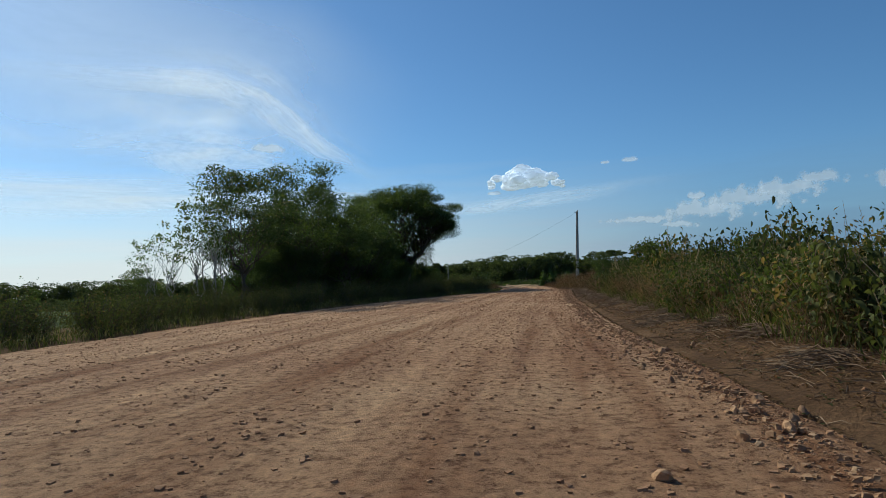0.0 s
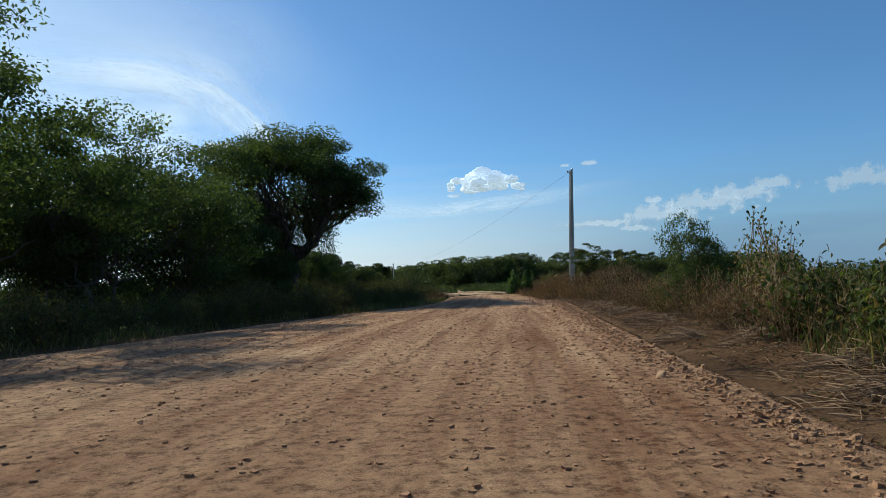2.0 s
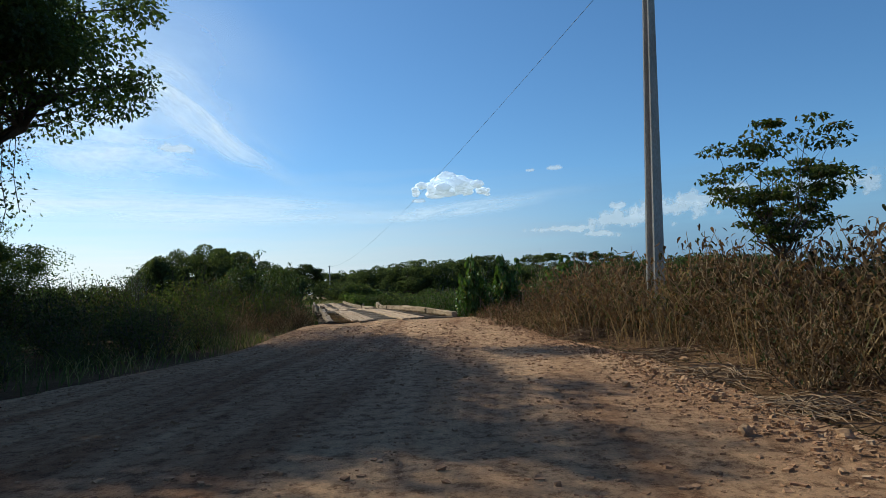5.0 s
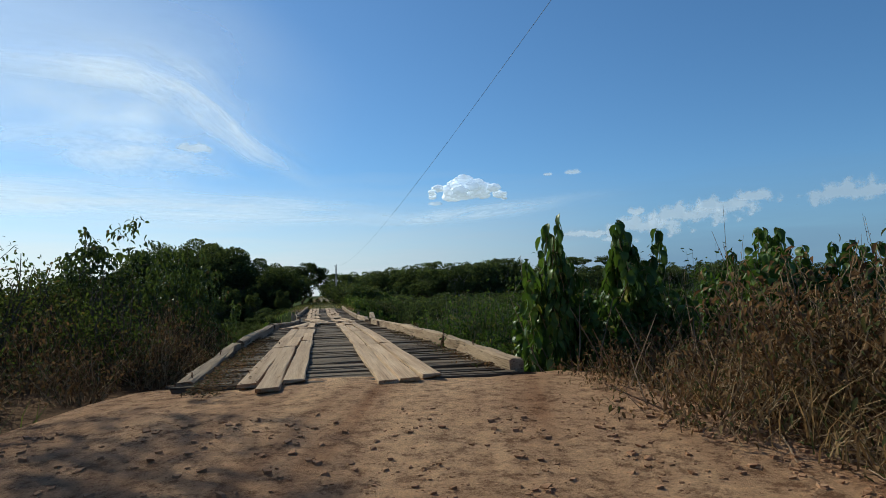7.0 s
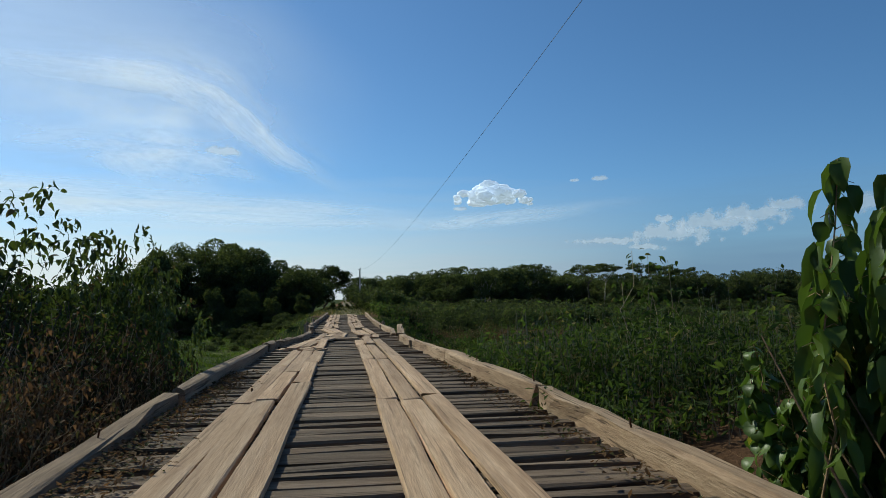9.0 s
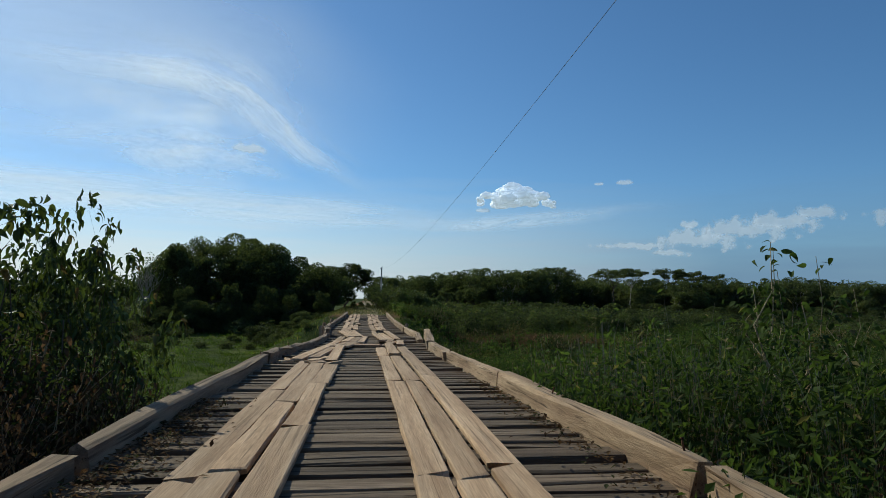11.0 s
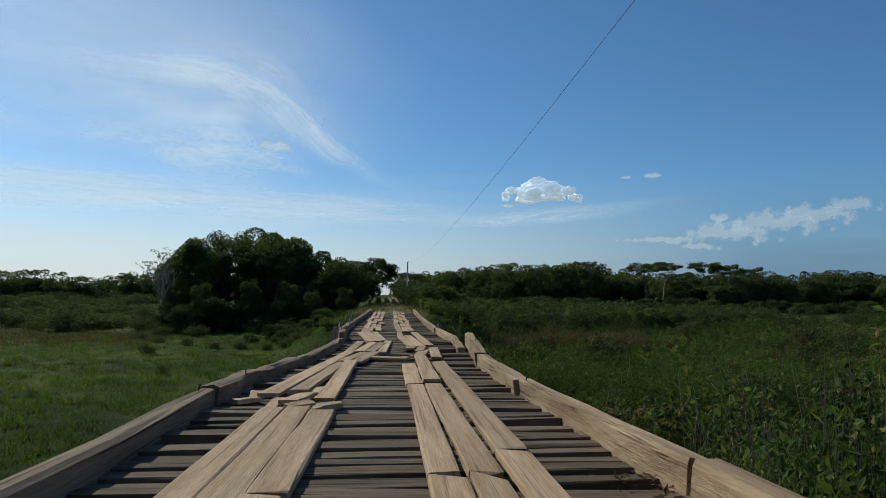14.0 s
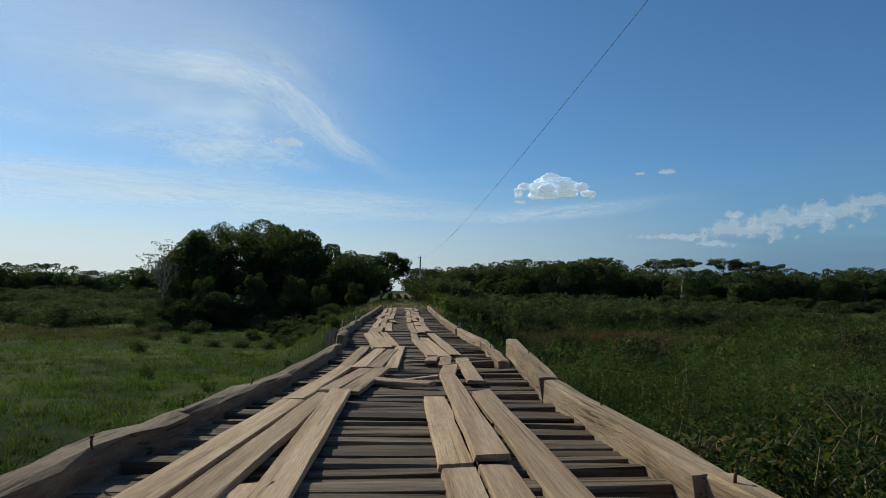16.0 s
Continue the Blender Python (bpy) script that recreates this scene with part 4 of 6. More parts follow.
kerb(0, (2.27, -3.1, 0.14), (2.24, 0.9, 0.19))
kerb(1, (2.23, 1.0, 0.21), (2.09, 5.6, 0.2))
kerb(2, (2.08, 5.65, 0.19), (1.96, 9.4, 0.15), (2.06, 13.4, 0.08))
kerb(3, (2.06, 13.1, 0.12), (2.4, 17.3, 0.2))
kerb(0, (2.12, 16.3, -0.06), (2.5, 21.4, -0.12))
kerb(2, (2.5, 21.6, -0.13), (2.5, 27.0, -0.18), (2.56, 33.5, -0.19), (2.66, 40.0, -0.17), (2.78, 46.5, -0.13), (2.9, 52.3, -0.07))
kerb(1, (-1.53, -3.2, 0.06), (-1.5, 1.6, 0.15))
kerb(2, (-1.46, 1.7, 0.18), (-1.27, 8.9, 0.15))
kerb(3, (-1.27, 8.75, 0.17), (-1.11, 11.2, 0.1), (-0.86, 14.2, 0.0), (-0.66, 19.6, -0.09))
kerb(0, (-0.68, 20.4, 0.02), (-0.76, 22.6, -0.02))
kerb(1, (-0.78, 22.4, -0.06), (-0.98, 24.8, -0.1), (-1.0, 27.4, -0.16), (-0.9, 33.0, -0.2), (-0.74, 39.0, -0.16), (-0.56, 45.0, -0.12), (-0.38, 52.3, -0.06))
posts = plank_data("post", 0.62, 0.13, 0.13, 330, KERB, 0.015, 0.008, 3)
for x, y in ((-0.84, 20.0), (-0.96, 22.8), (2.6, 27.2), (-1.12, 27.4), (-1.0, 33.0)):
    ob = new("post", posts)
    ob.parent = bridge
    ob.matrix_local = Matrix.Translation((x, y, float(bridge_z(y)) + 0.05)) @ Euler((radians(90 + r.normal() * 5), radians(r.normal() * 5), radians(r.uniform(0, 90)))).to_matrix().to_4x4()
log = Mesh()
log.tube([(0, -0.5, 0), (0, -0.17, 0.004), (0, 0.17, -0.004), (0, 0.5, 0)], [0.16, 0.155, 0.15, 0.145], 9)
log = log.data("stringer", BEAM, True)
for dx in (-1.35, -0.75, 0.0, 0.75, 1.35):
    for a in np.arange(-3.0, FAR_END - 1, 6.0):
        b = min(a + 6.1, FAR_END)
        ob = lay("stringer", log, (bridge_x(a) + dx, a, bridge_z(a) - 0.25), (bridge_x(b) + dx, b, bridge_z(b) - 0.25), 1.0)
pile = Mesh()
pile.tube([(0, 0, -3.6), (0, 0, -0.4), (0, 0, 0.0)], [0.15, 0.14, 0.13], 9)
pile = pile.data("pile", BEAM, True)
cross = plank_data("cross_beam", 3.5, 0.24, 0.22, 340, BEAM, 0.02, 0.01, 3)
for a in np.arange(3.0, FAR_END - 1, 6.0):
    cx, z = float(bridge_x(a)), float(bridge_z(a))
    lay("cross_beam", cross, (cx - 1.75, a, z - 0.4), (cx + 1.75, a, z - 0.4), 3.5)
    for dx in (-1.3, 0.0, 1.3):
        ob = new("pile", pile)
        ob.parent = bridge
        ob.matrix_local = Matrix.Translation((cx + dx, a, z - 0.55))

# ---- poles and wire ----


def pole_data(high):
    """A tapering concrete pole of double-T section: two flanges and a web set back between them."""
    m = Mesh()
    zs = np.linspace(-0.6, high, 9)
    rings = []
    for z in zs:
        k = 1 - 0.45 * (z / high)
        a, b, t = 0.17 * k, 0.13 * k, 0.045 * k
        rings.append([(x, y, z) for x, y in ((-a, -b), (a, -b), (a, -b + t), (t * 0.8, -b + 1.7 * t), (t * 0.8, b - 1.7 * t), (a, b - t), (a, b), (-a, b), (-a, b - t), (-t * 0.8, b - 1.7 * t), (-t * 0.8, -b + 1.7 * t), (-a, -b + t))])
    faces = [(i * 12 + k, i * 12 + (k + 1) % 12, (i + 1) * 12 + (k + 1) % 12, (i + 1) * 12 + k) for i in range(8) for k in range(12)]
    m.add(np.concatenate(rings), faces + [tuple(range(96, 108))])
    return m.data("pole_shaft", CONCRETE)


def utility_pole(x, y, high, turn, lean, label):
    ob = new("utility_pole")
    ob.matrix_world = Matrix.Translation((x, y, float(land(x, y)))) @ Euler((radians(lean[0]), radians(lean[1]), radians(turn))).to_matrix().to_4x4()
    tagged(ob, label, "pole", "power line poles")
    part("shaft", pole_data(high), ob)
    bracket = Mesh()
    bracket.tube([(0, 0, high - 0.25), (-0.16, 0.0, high - 0.2), (-0.3, 0, high - 0.16)], [0.025, 0.022, 0.022], 6)
    bracket.tube([(0, 0, high - 0.05), (0.1, 0, high + 0.05)], [0.03, 0.03], 6)
    arm = part("bracket", bracket.data("bracket", STEEL, True), ob, "galvanised steel bracket")
    for dx, dz in ((-0.3, -0.1), (0.1, 0.12)):
        ins = Mesh()
        ins.tube([(dx, 0, high + dz - 0.08), (dx, 0, high + dz - 0.04), (dx, 0, high + dz), (dx, 0, high + dz + 0.04)], [0.03, 0.06, 0.04, 0.055], 8)
        part("insulator", ins.data("insulator", CERAMIC, True), arm, "brown glazed insulator")
    return ob


POLE_X, POLE_Y = 5.0, -10.15
utility_pole(POLE_X, POLE_Y, 8.75, 20, (0, 3.0), "tall tapered concrete power pole standing in dry grass")
FAR_PX, FAR_PY = 4.8, 115.0
utility_pole(FAR_PX, FAR_PY, 7.0, 10, (0, 0.5), "concrete power pole beside the road past the bridge")
wire = Mesh()
top, end = np.array([POLE_X + 0.35, POLE_Y, 8.5]), np.array([FAR_PX, FAR_PY, 6.4])
t = np.linspace(0, 1, 60)[:, None]
line = top + (end - top) * t
line[:, 2] -= (4 * 1.9 * t * (1 - t))[:, 0]
wire.tube(line, [0.0065] * 60, 6)
tagged(new("power_line", wire.data("power_line", WIRE, True)), "single thin dark overhead wire sagging between the poles", "wire")
# ---- trees ----
BIG = tree_data("big", 43, 13.3, 7.0, 7.1, 170, 430, 0.19, BARK, LEAF_DARK, 0.58, 1.35, 0.52, 1, (0.1, -0.6), 100, 9, 0.5, True, 10, 4.0)
tree("spreading_tree", BIG, placed(-14.4, -1.2, float(land(-14.4, -1.2))), "huge spreading dark green tree hung with vines")
A = tree_data("thin_a", 51, 10.4, 4.2, 4.0, 56, 180, 0.18, BARK, LEAF_OLIVE, 0.2, 1.1, 0.5, 2, mains=4, fork_low=2.6)
B = tree_data("thin_b", 52, 11.6, 3.6, 4.6, 80, 230, 0.19, BARK, LEAF_DARK, 0.22, 1.25, 0.55, 2, mains=4, fork_low=2.4)
C = tree_data("dense_c", 53, 9.4, 1.6, 4.2, 80, 400, 0.18, BARK, LEAF_DARK, 0.24, 1.3, 0.65, 2, (0, 0), 10)
D = tree_data("low_d", 54, 6.4, 1.4, 2.6, 26, 160, 0.24, BARK, LEAF_OLIVE, 0.12, 0.9, 0.6, 2)
SAPLING = tree_data("sapling", 57, 6.6, 2.4, 1.3, 26, 26, 0.17, PALE_BARK, LEAF_OLIVE, 0.07, 0.5, 0.7, 3)
for data, x, y, turn, s, label in (
    (A, -27.0, -37.5, 0.3, 0.97, "slender roadside tree with thin pale olive foliage"),
    (B, -23.8, -29.5, 1.2, 0.98, "tall roadside tree with airy olive leaves"),
    (B, -21.5, -23.5, 3.9, 0.82, "tall roadside tree with airy olive leaves"),
    (C, -20.0, -15.5, 0.4, 1.0, "dense dark roadside tree"),
    (C, -25.5, -17.0, 2.6, 1.15, "dense dark roadside tree"),
    (C, -18.5, -7.5, 4.4, 0.85, "dense dark roadside tree beside the huge one"),
    (A, -33.0, -44.0, 2.2, 0.28, "slender roadside tree with thin pale olive foliage"),
    (D, -37.5, -46.0, 0.8, 0.34, "small thin tree behind the roadside scrub"),
    (D, -43.5, -46.0, 2.8, 0.3, "small thin tree behind the roadside scrub"),
    (D, -33.0, -40.0, 4.8, 0.5, "small thin tree behind the roadside scrub"),
    (C, -29.0, -24.0, 5.1, 0.9, "dense dark roadside tree"),
    (C, -23.0, -22.0, 1.7, 0.72, "dense dark roadside tree"),
    (C, -26.0, -31.0, 3.3, 0.62, "dense dark roadside tree"),
    (C, -16.0, -5.0, 5.6, 0.55, "dense dark roadside tree beside the huge one"),
    (C, -19.0, -0.5, 0.2, 0.7, "dense dark roadside tree beside the huge one"),
    (C, -12.3, 0.2, 2.9, 0.46, "dense dark tree under the huge one's crown"),
    (C, -15.6, 1.5, 1.1, 0.46, "dense dark tree under the huge one's crown"),
    (SAPLING, -29.4, -41.4, 0.4, 1.2, "thin pale-stemmed tree with few leaves"),
    (SAPLING, -30.8, -42.5, 2.4, 1.0, "thin pale-stemmed tree with few leaves"),
    (SAPLING, -28.6, -41.0, 4.0, 1.35, "thin pale-stemmed tree with few leaves"),
    (SAPLING, -32.2, -42.0, 5.3, 0.85, "thin pale-stemmed tree with few leaves"),
):
    tree("roadside_tree", data, placed(x, y, float(land(x, y)), turn, s), label, "trees along the road")

FEATHER = tree_data("feather", 61, 3.5, 1.5, 1.1, 60, 100, 0.085, BARK, LEAF_BUSH, 0.04, 0.3, 0.3)
tree("small_tree", FEATHER, placed(4.25, -14.9, float(land(4.25, -14.9)), 0.5, 0.93), "small feathery green tree in the dry grass by the pole")
YOUNG = tree_data("young", 62, 4.6, 1.5, 2.2, 30, 130, 0.24, BARK, LEAF_BUSH, 0.09, 0.8, 0.6)
FINE = tree_data("fine", 63, 3.0, 0.4, 0.95, 90, 90, 0.075, BARK, LEAF_DARK, 0.035, 0.27, 0.8, 3)
for x, y, s, sz in ((-1.35, -36.3, 0.8, 0.95), (-0.7, -36.0, 0.65, 0.7), (-1.8, -36.7, 0.6, 0.5)):
    tree("small_tree", FINE, placed(x, y, float(land(x, y)), x * 5, s, sz), "small dense dark green tree with fine leaves by the road", "young trees in the scrub")
for x, y, turn, s in ((-3.1, -49.0, 0.9, 0.6), (0.8, -52.5, 4.1, 0.62)):
    tree("small_tree", YOUNG, placed(x, y, float(land(x, y)), turn, s, s * 1.15), "young broad-crowned tree above the roadside scrub", "young trees in the scrub")

def rounded_tree_data(name, seed, height, crown_low, radius, lumps, per_lump, leaf, bark, leaf_mat, trunk_r=0.25, trunks=1, flat=0.7):
    """A forest tree: trunk and limbs under a crown of full, rounded lumps, each a shell of leaves."""
    r = np.random.default_rng(seed)
    wood, crown = Mesh(), Mesh()
    cz, hz = (crown_low + height) / 2, (height - crown_low) / 2
    feet = [np.append(r.normal(size=2) * radius * (0.0 if trunks == 1 else 0.25), 0) for _ in range(trunks)]
    forks = []
    for foot in feet:
        fork = foot * 1.5 + np.array([0, 0, crown_low + hz * 0.15])
        wood.tube(bend(foot + (0, 0, -0.4), fork, 0.04, r, 6), np.linspace(trunk_r * 1.3, trunk_r * 0.7, 6), 6)
        forks.append(fork)
    for i in range(lumps):
        v = unit(r.normal(size=3))
        v[2] = v[2] * 0.9 + (0.15 if i % 3 else -0.45)
        c = np.array([0, 0, cz]) + unit(v) * r.uniform(0.45, 0.86) * np.array([radius, radius, hz])
        size = radius * r.uniform(0.24, 0.42)
        fork = min(forks, key=lambda f: np.linalg.norm(f - c))
        wood.tube(bend(fork, c, 0.08, r, 5), np.linspace(trunk_r * 0.45, trunk_r * 0.08, 5), 4, False)
        k = int(per_lump * r.uniform(0.7, 1.3))
        d = unit(r.normal(size=(k, 3)) + (0, 0, 0.35))
        p = c + d * size * r.uniform(0.55, 1.05, (k, 1)) ** 0.6 * np.array([1, 1, flat])
        leaves(crown, p, leaf, leaf * 0.62, 0.2, d * 0.9, 0.25, r)
    v = np.concatenate(crown.v)
    return wood.data(name + "_wood", bark, True), crown.data(name + "_crown", leaf_mat), float(np.quantile(v[:, 2], 0.995))


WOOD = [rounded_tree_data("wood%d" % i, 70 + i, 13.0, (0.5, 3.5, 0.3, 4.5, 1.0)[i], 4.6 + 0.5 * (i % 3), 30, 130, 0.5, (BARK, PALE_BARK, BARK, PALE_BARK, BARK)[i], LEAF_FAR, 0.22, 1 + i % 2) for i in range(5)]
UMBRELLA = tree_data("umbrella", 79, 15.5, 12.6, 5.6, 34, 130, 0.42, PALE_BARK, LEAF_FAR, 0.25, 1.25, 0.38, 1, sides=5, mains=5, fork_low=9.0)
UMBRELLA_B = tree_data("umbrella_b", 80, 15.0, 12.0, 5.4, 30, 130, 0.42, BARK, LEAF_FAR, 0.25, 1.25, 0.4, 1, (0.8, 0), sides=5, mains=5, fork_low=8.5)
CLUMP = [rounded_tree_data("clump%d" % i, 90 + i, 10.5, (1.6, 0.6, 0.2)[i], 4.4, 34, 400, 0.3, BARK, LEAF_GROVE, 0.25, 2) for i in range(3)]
BANK_TREE = [rounded_tree_data("bank_tree%d" % i, 240 + i, 10.5, (1.2, 0.6, 0.2)[i], 4.6, 22, 330, 0.36, PALE_BARK, LEAF_OLIVE, 0.25, 2) for i in range(3)]
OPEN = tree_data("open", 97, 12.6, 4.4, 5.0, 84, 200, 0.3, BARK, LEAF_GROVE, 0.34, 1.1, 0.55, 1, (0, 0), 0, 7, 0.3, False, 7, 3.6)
r = np.random.default_rng(31)
EYE = (0.4, 6.3, 1.0)        # the point on the bridge from which the skylines below are given, in degrees


def crown_height(x, y, bearings, rises, ground):
    """How tall a tree at x, y stands to reach the skyline."""
    far, b = math.hypot(x - EYE[0], y - EYE[1]), math.degrees(math.atan2(x - EYE[0], y - EYE[1]))
    return far * math.tan(radians(float(np.interp(b, bearings, rises)))) + EYE[2] - ground


def at_bearing(b, far):
    return EYE[0] + far * math.sin(radians(b)), EYE[1] + far * math.cos(radians(b))


GROVE_B = [-19, -17.9, -16.7, -15.4, -14.2, -13.2, -11.8, -9.2, -8.1, -6.2, -5.4, -4.2, -2.8, -1.0, 0.2, 1.6]
GROVE_E = [1.4, 2.7, 4.0, 4.8, 5.5, 5.7, 5.4, 5.2, 4.75, 3.9, 3.1, 3.15, 2.95, 3.3, 2.65, 2.3]
for b, far, kind, wide in ((-17.0, 84, 1, 0.8), (-15.3, 82, 0, 0.66), (-13.4, 84, 3, 1.05), (-10.2, 86, 2, 0.8), (-10.6, 91, 1, 0.95), (-9.2, 84, 0, 0.95), (-7.9, 90, 2, 0.9), (-6.7, 83, 1, 0.9),
                           (-5.6, 88, 0, 0.95), (-4.6, 78, 2, 1.0), (-3.6, 88, 1, 1.0), (-2.6, 80, 0, 1.05), (-1.7, 92, 2, 1.05), (-15.6, 74, 2, 0.6), (-11.4, 73, 1, 0.62), (-8.4, 74, 2, 0.66), (-16.4, 92, 1, 0.8), (-3.2, 70, 2, 0.8), (-6.0, 71, 1, 0.7)):
    x, y = at_bearing(b, far)
    low = 0.52 if far < 76 else 1.0
    h = crown_height(x, y, GROVE_B, GROVE_E, float(land(x, y))) * low * r.uniform(0.94, 1.02)
    data = OPEN if kind == 3 else CLUMP[kind]
    sz = h / (13.2 if kind == 3 else data[2])
    tree("riverside_tree", data[:2], placed(x, y, float(land(x, y)), r.uniform(0, 6), sz * wide, sz), "round-crowned dark tree in the grove by the far bank", "grove by the far bank")
for b in np.arange(-17.8, -3.6, 0.8):
    x, y = at_bearing(b, 75 + 2.5 * math.sin(b * 2.3))
    s = r.uniform(0.3, 0.44)
    tree("riverside_tree", CLUMP[2][:2], placed(x, y, float(land(x, y)) - 0.3, r.uniform(0, 6), s * 1.3, s), "low dark tree spreading at the foot of the grove", "grove by the far bank")
for b in np.arange(4.6, 27, 0.75):
    x, y = at_bearing(b, 68 + 0.5 * b + r.uniform(-3, 9))
    s = r.uniform(0.3, 0.46) * (1.0 if b < 14 else 0.75)
    tree("riverside_tree", BANK_TREE[int(r.integers(3))][:2], placed(x, y, float(land(x, y)) - 0.3, r.uniform(0, 6), s * 1.1, s * 1.1), "low round tree over the brown grass of the river bank", "trees on the marshy river bank")
for x, y, s in ((-4.4, 57, 0.2), (-5.6, 60, 0.24), (-6.8, 57, 0.18), (-8.2, 61, 0.22), (-4.8, 65, 0.3), (-6.6, 66, 0.3), (-9.4, 65, 0.26), (-11.2, 63, 0.16)):
    tree("riverside_tree", CLUMP[2][:2], placed(x, y, float(land(x, y)) - 0.3, x, s * 1.1, s * 0.75), "low dark shrub beside the track past the bridge", "grove by the far bank", "bush")
for x, y, s in ((0.0, 102, 0.5), (1.3, 106, 0.45), (2.4, 104, 0.4)):
    tree("riverside_tree", CLUMP[2][:2], placed(x, y, float(land(x, y)) - 0.2, x, s * 0.25, s * 0.26), "low dark shrub where the track leaves the bridge", "grove by the far bank", "bush")
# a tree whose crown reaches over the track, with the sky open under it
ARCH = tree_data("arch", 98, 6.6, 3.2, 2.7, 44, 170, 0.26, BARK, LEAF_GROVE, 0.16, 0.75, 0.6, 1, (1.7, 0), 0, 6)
x, y = at_bearing(-1.0, 96)
tree("riverside_tree", ARCH, placed(x, y, float(land(x, y)), 0.0, 1.0), "leaning dark tree whose crown overhangs the track past the bridge", "grove by the far bank")
FOREST_B = [-75, -29.7, -28, -26.2, -24.3, -22.3, -20.4, -19, -6, 3.9, 5.1, 7.6, 10, 11.3, 13, 14.9, 17.7, 21.4, 24, 31.5, 32.3, 34.2, 36, 38.4, 41, 44]
FOREST_E = [1.5, 1.41, 1.72, 1.58, 1.51, 1.35, 1.7, 1.4, 1.6, 2.05, 2.15, 2.3, 2.65, 2.85, 2.5, 2.9, 2.8, 2.25, 2.1, 2.1, 1.98, 1.94, 2.19, 2.15, 1.95, 1.6]


def forest(b, far, low, label):
    x, y = at_bearing(b, far)
    h = crown_height(x, y, FOREST_B, FOREST_E, LOW) * low
    data = WOOD[int(r.integers(5))]
    s = h / data[2]
    tree("forest_tree", data[:2], placed(x, y, LOW, r.uniform(0, 6), max(s, 0.8) * r.uniform(1.0, 1.25), s), label, "distant forest edge")


for b in np.arange(1.9, 44, 0.62):
    forest(b, 248 + 16 * math.sin(b * 0.37) + r.uniform(-9, 9), r.uniform(0.8, 1.0), "tall dark tree of the distant forest edge")
for b in np.arange(2.1, 44, 0.8):
    forest(b, 282 + r.uniform(-12, 12), r.uniform(0.88, 1.02), "tall dark tree of the distant forest edge")
for b in np.arange(-66, -3, 0.72):
    forest(b, 330 + 25 * math.sin(b * 0.3) + r.uniform(-14, 14), r.uniform(0.8, 1.03), "dark tree of the woods beyond the meadow")
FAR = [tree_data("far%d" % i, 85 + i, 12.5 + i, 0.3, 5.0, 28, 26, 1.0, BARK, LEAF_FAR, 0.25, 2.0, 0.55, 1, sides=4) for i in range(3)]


def far_woods(rows, label):
    """Woods too far off to count: the crowns of many trees joined into one mesh."""
    shapes = []
    for data in FAR:
        v = np.zeros(len(data[1].vertices) * 3)
        data[1].vertices.foreach_get("co", v)
        shapes.append((v.reshape(-1, 3), [tuple(p.vertices) for p in data[1].polygons]))
    out = Mesh()
    for (x, y), wide, high in rows:
        turn = r.uniform(0, 6.28)
        c, s = math.cos(turn), math.sin(turn)
        v, f = shapes[int(r.integers(3))]
        out.add(np.stack([(v[:, 0] * c - v[:, 1] * s) * wide + x, (v[:, 0] * s + v[:, 1] * c) * wide + y, v[:, 2] * high + LOW - 1.0], 1), f)
    tagged(new("far_woods", out.data("far_woods", LEAF_FAR)), label, "woods", kind="stuff")


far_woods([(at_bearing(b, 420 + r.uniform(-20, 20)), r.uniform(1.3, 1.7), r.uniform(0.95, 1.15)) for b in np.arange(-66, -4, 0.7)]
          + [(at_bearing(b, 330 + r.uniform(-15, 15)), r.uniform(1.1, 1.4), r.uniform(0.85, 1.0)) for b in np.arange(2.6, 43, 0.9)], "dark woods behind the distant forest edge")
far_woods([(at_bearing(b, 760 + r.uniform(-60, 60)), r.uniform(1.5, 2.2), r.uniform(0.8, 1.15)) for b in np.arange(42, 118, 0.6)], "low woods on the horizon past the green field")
for b in np.concatenate([np.arange(-62, -18.5, 0.8), np.arange(2.5, 60, 1.6)]):
    x, y = at_bearing(b, (205 if b > 0 else 280) + r.uniform(-15, 15))
    s = r.uniform(0.35, 0.65)
    tree("forest_tree", CLUMP[1 + int(r.integers(2))][:2], placed(x, y, LOW - 0.6, r.uniform(0, 6), s * 1.6, s * 0.8), "low round tree before the distant forest edge", "distant forest edge")
for b, far, rise in ((23.0, 240, 3.0), (24.4, 244, 2.8), (27.6, 238, 3.0), (29.2, 242, 2.75), (31.0, 244, 2.5), (18.0, 250, 2.9)):
    x, y = at_bearing(b, far)
    s = (far * math.tan(radians(rise)) + EYE[2] - LOW) / 15.3
    tree("umbrella_tree", (UMBRELLA, UMBRELLA_B)[int(b) % 2], placed(x, y, LOW, b * 7, s, s), "tall flat-topped tree rising from the distant forest edge", "distant forest edge")

DEAD = tree_data("dead", 66, 9.2, 5.6, 2.4, 60, 6, 0.26, PALE_BARK, LEAF_OLIVE, 0.15, 0.5, 0.4, 1, mains=7, fork_low=3.4)
tree("bare_tree", DEAD, placed(-25.2, 82.0, LOW, 0.4, 1.04), "pale leafless tree standing at the edge of the grove")

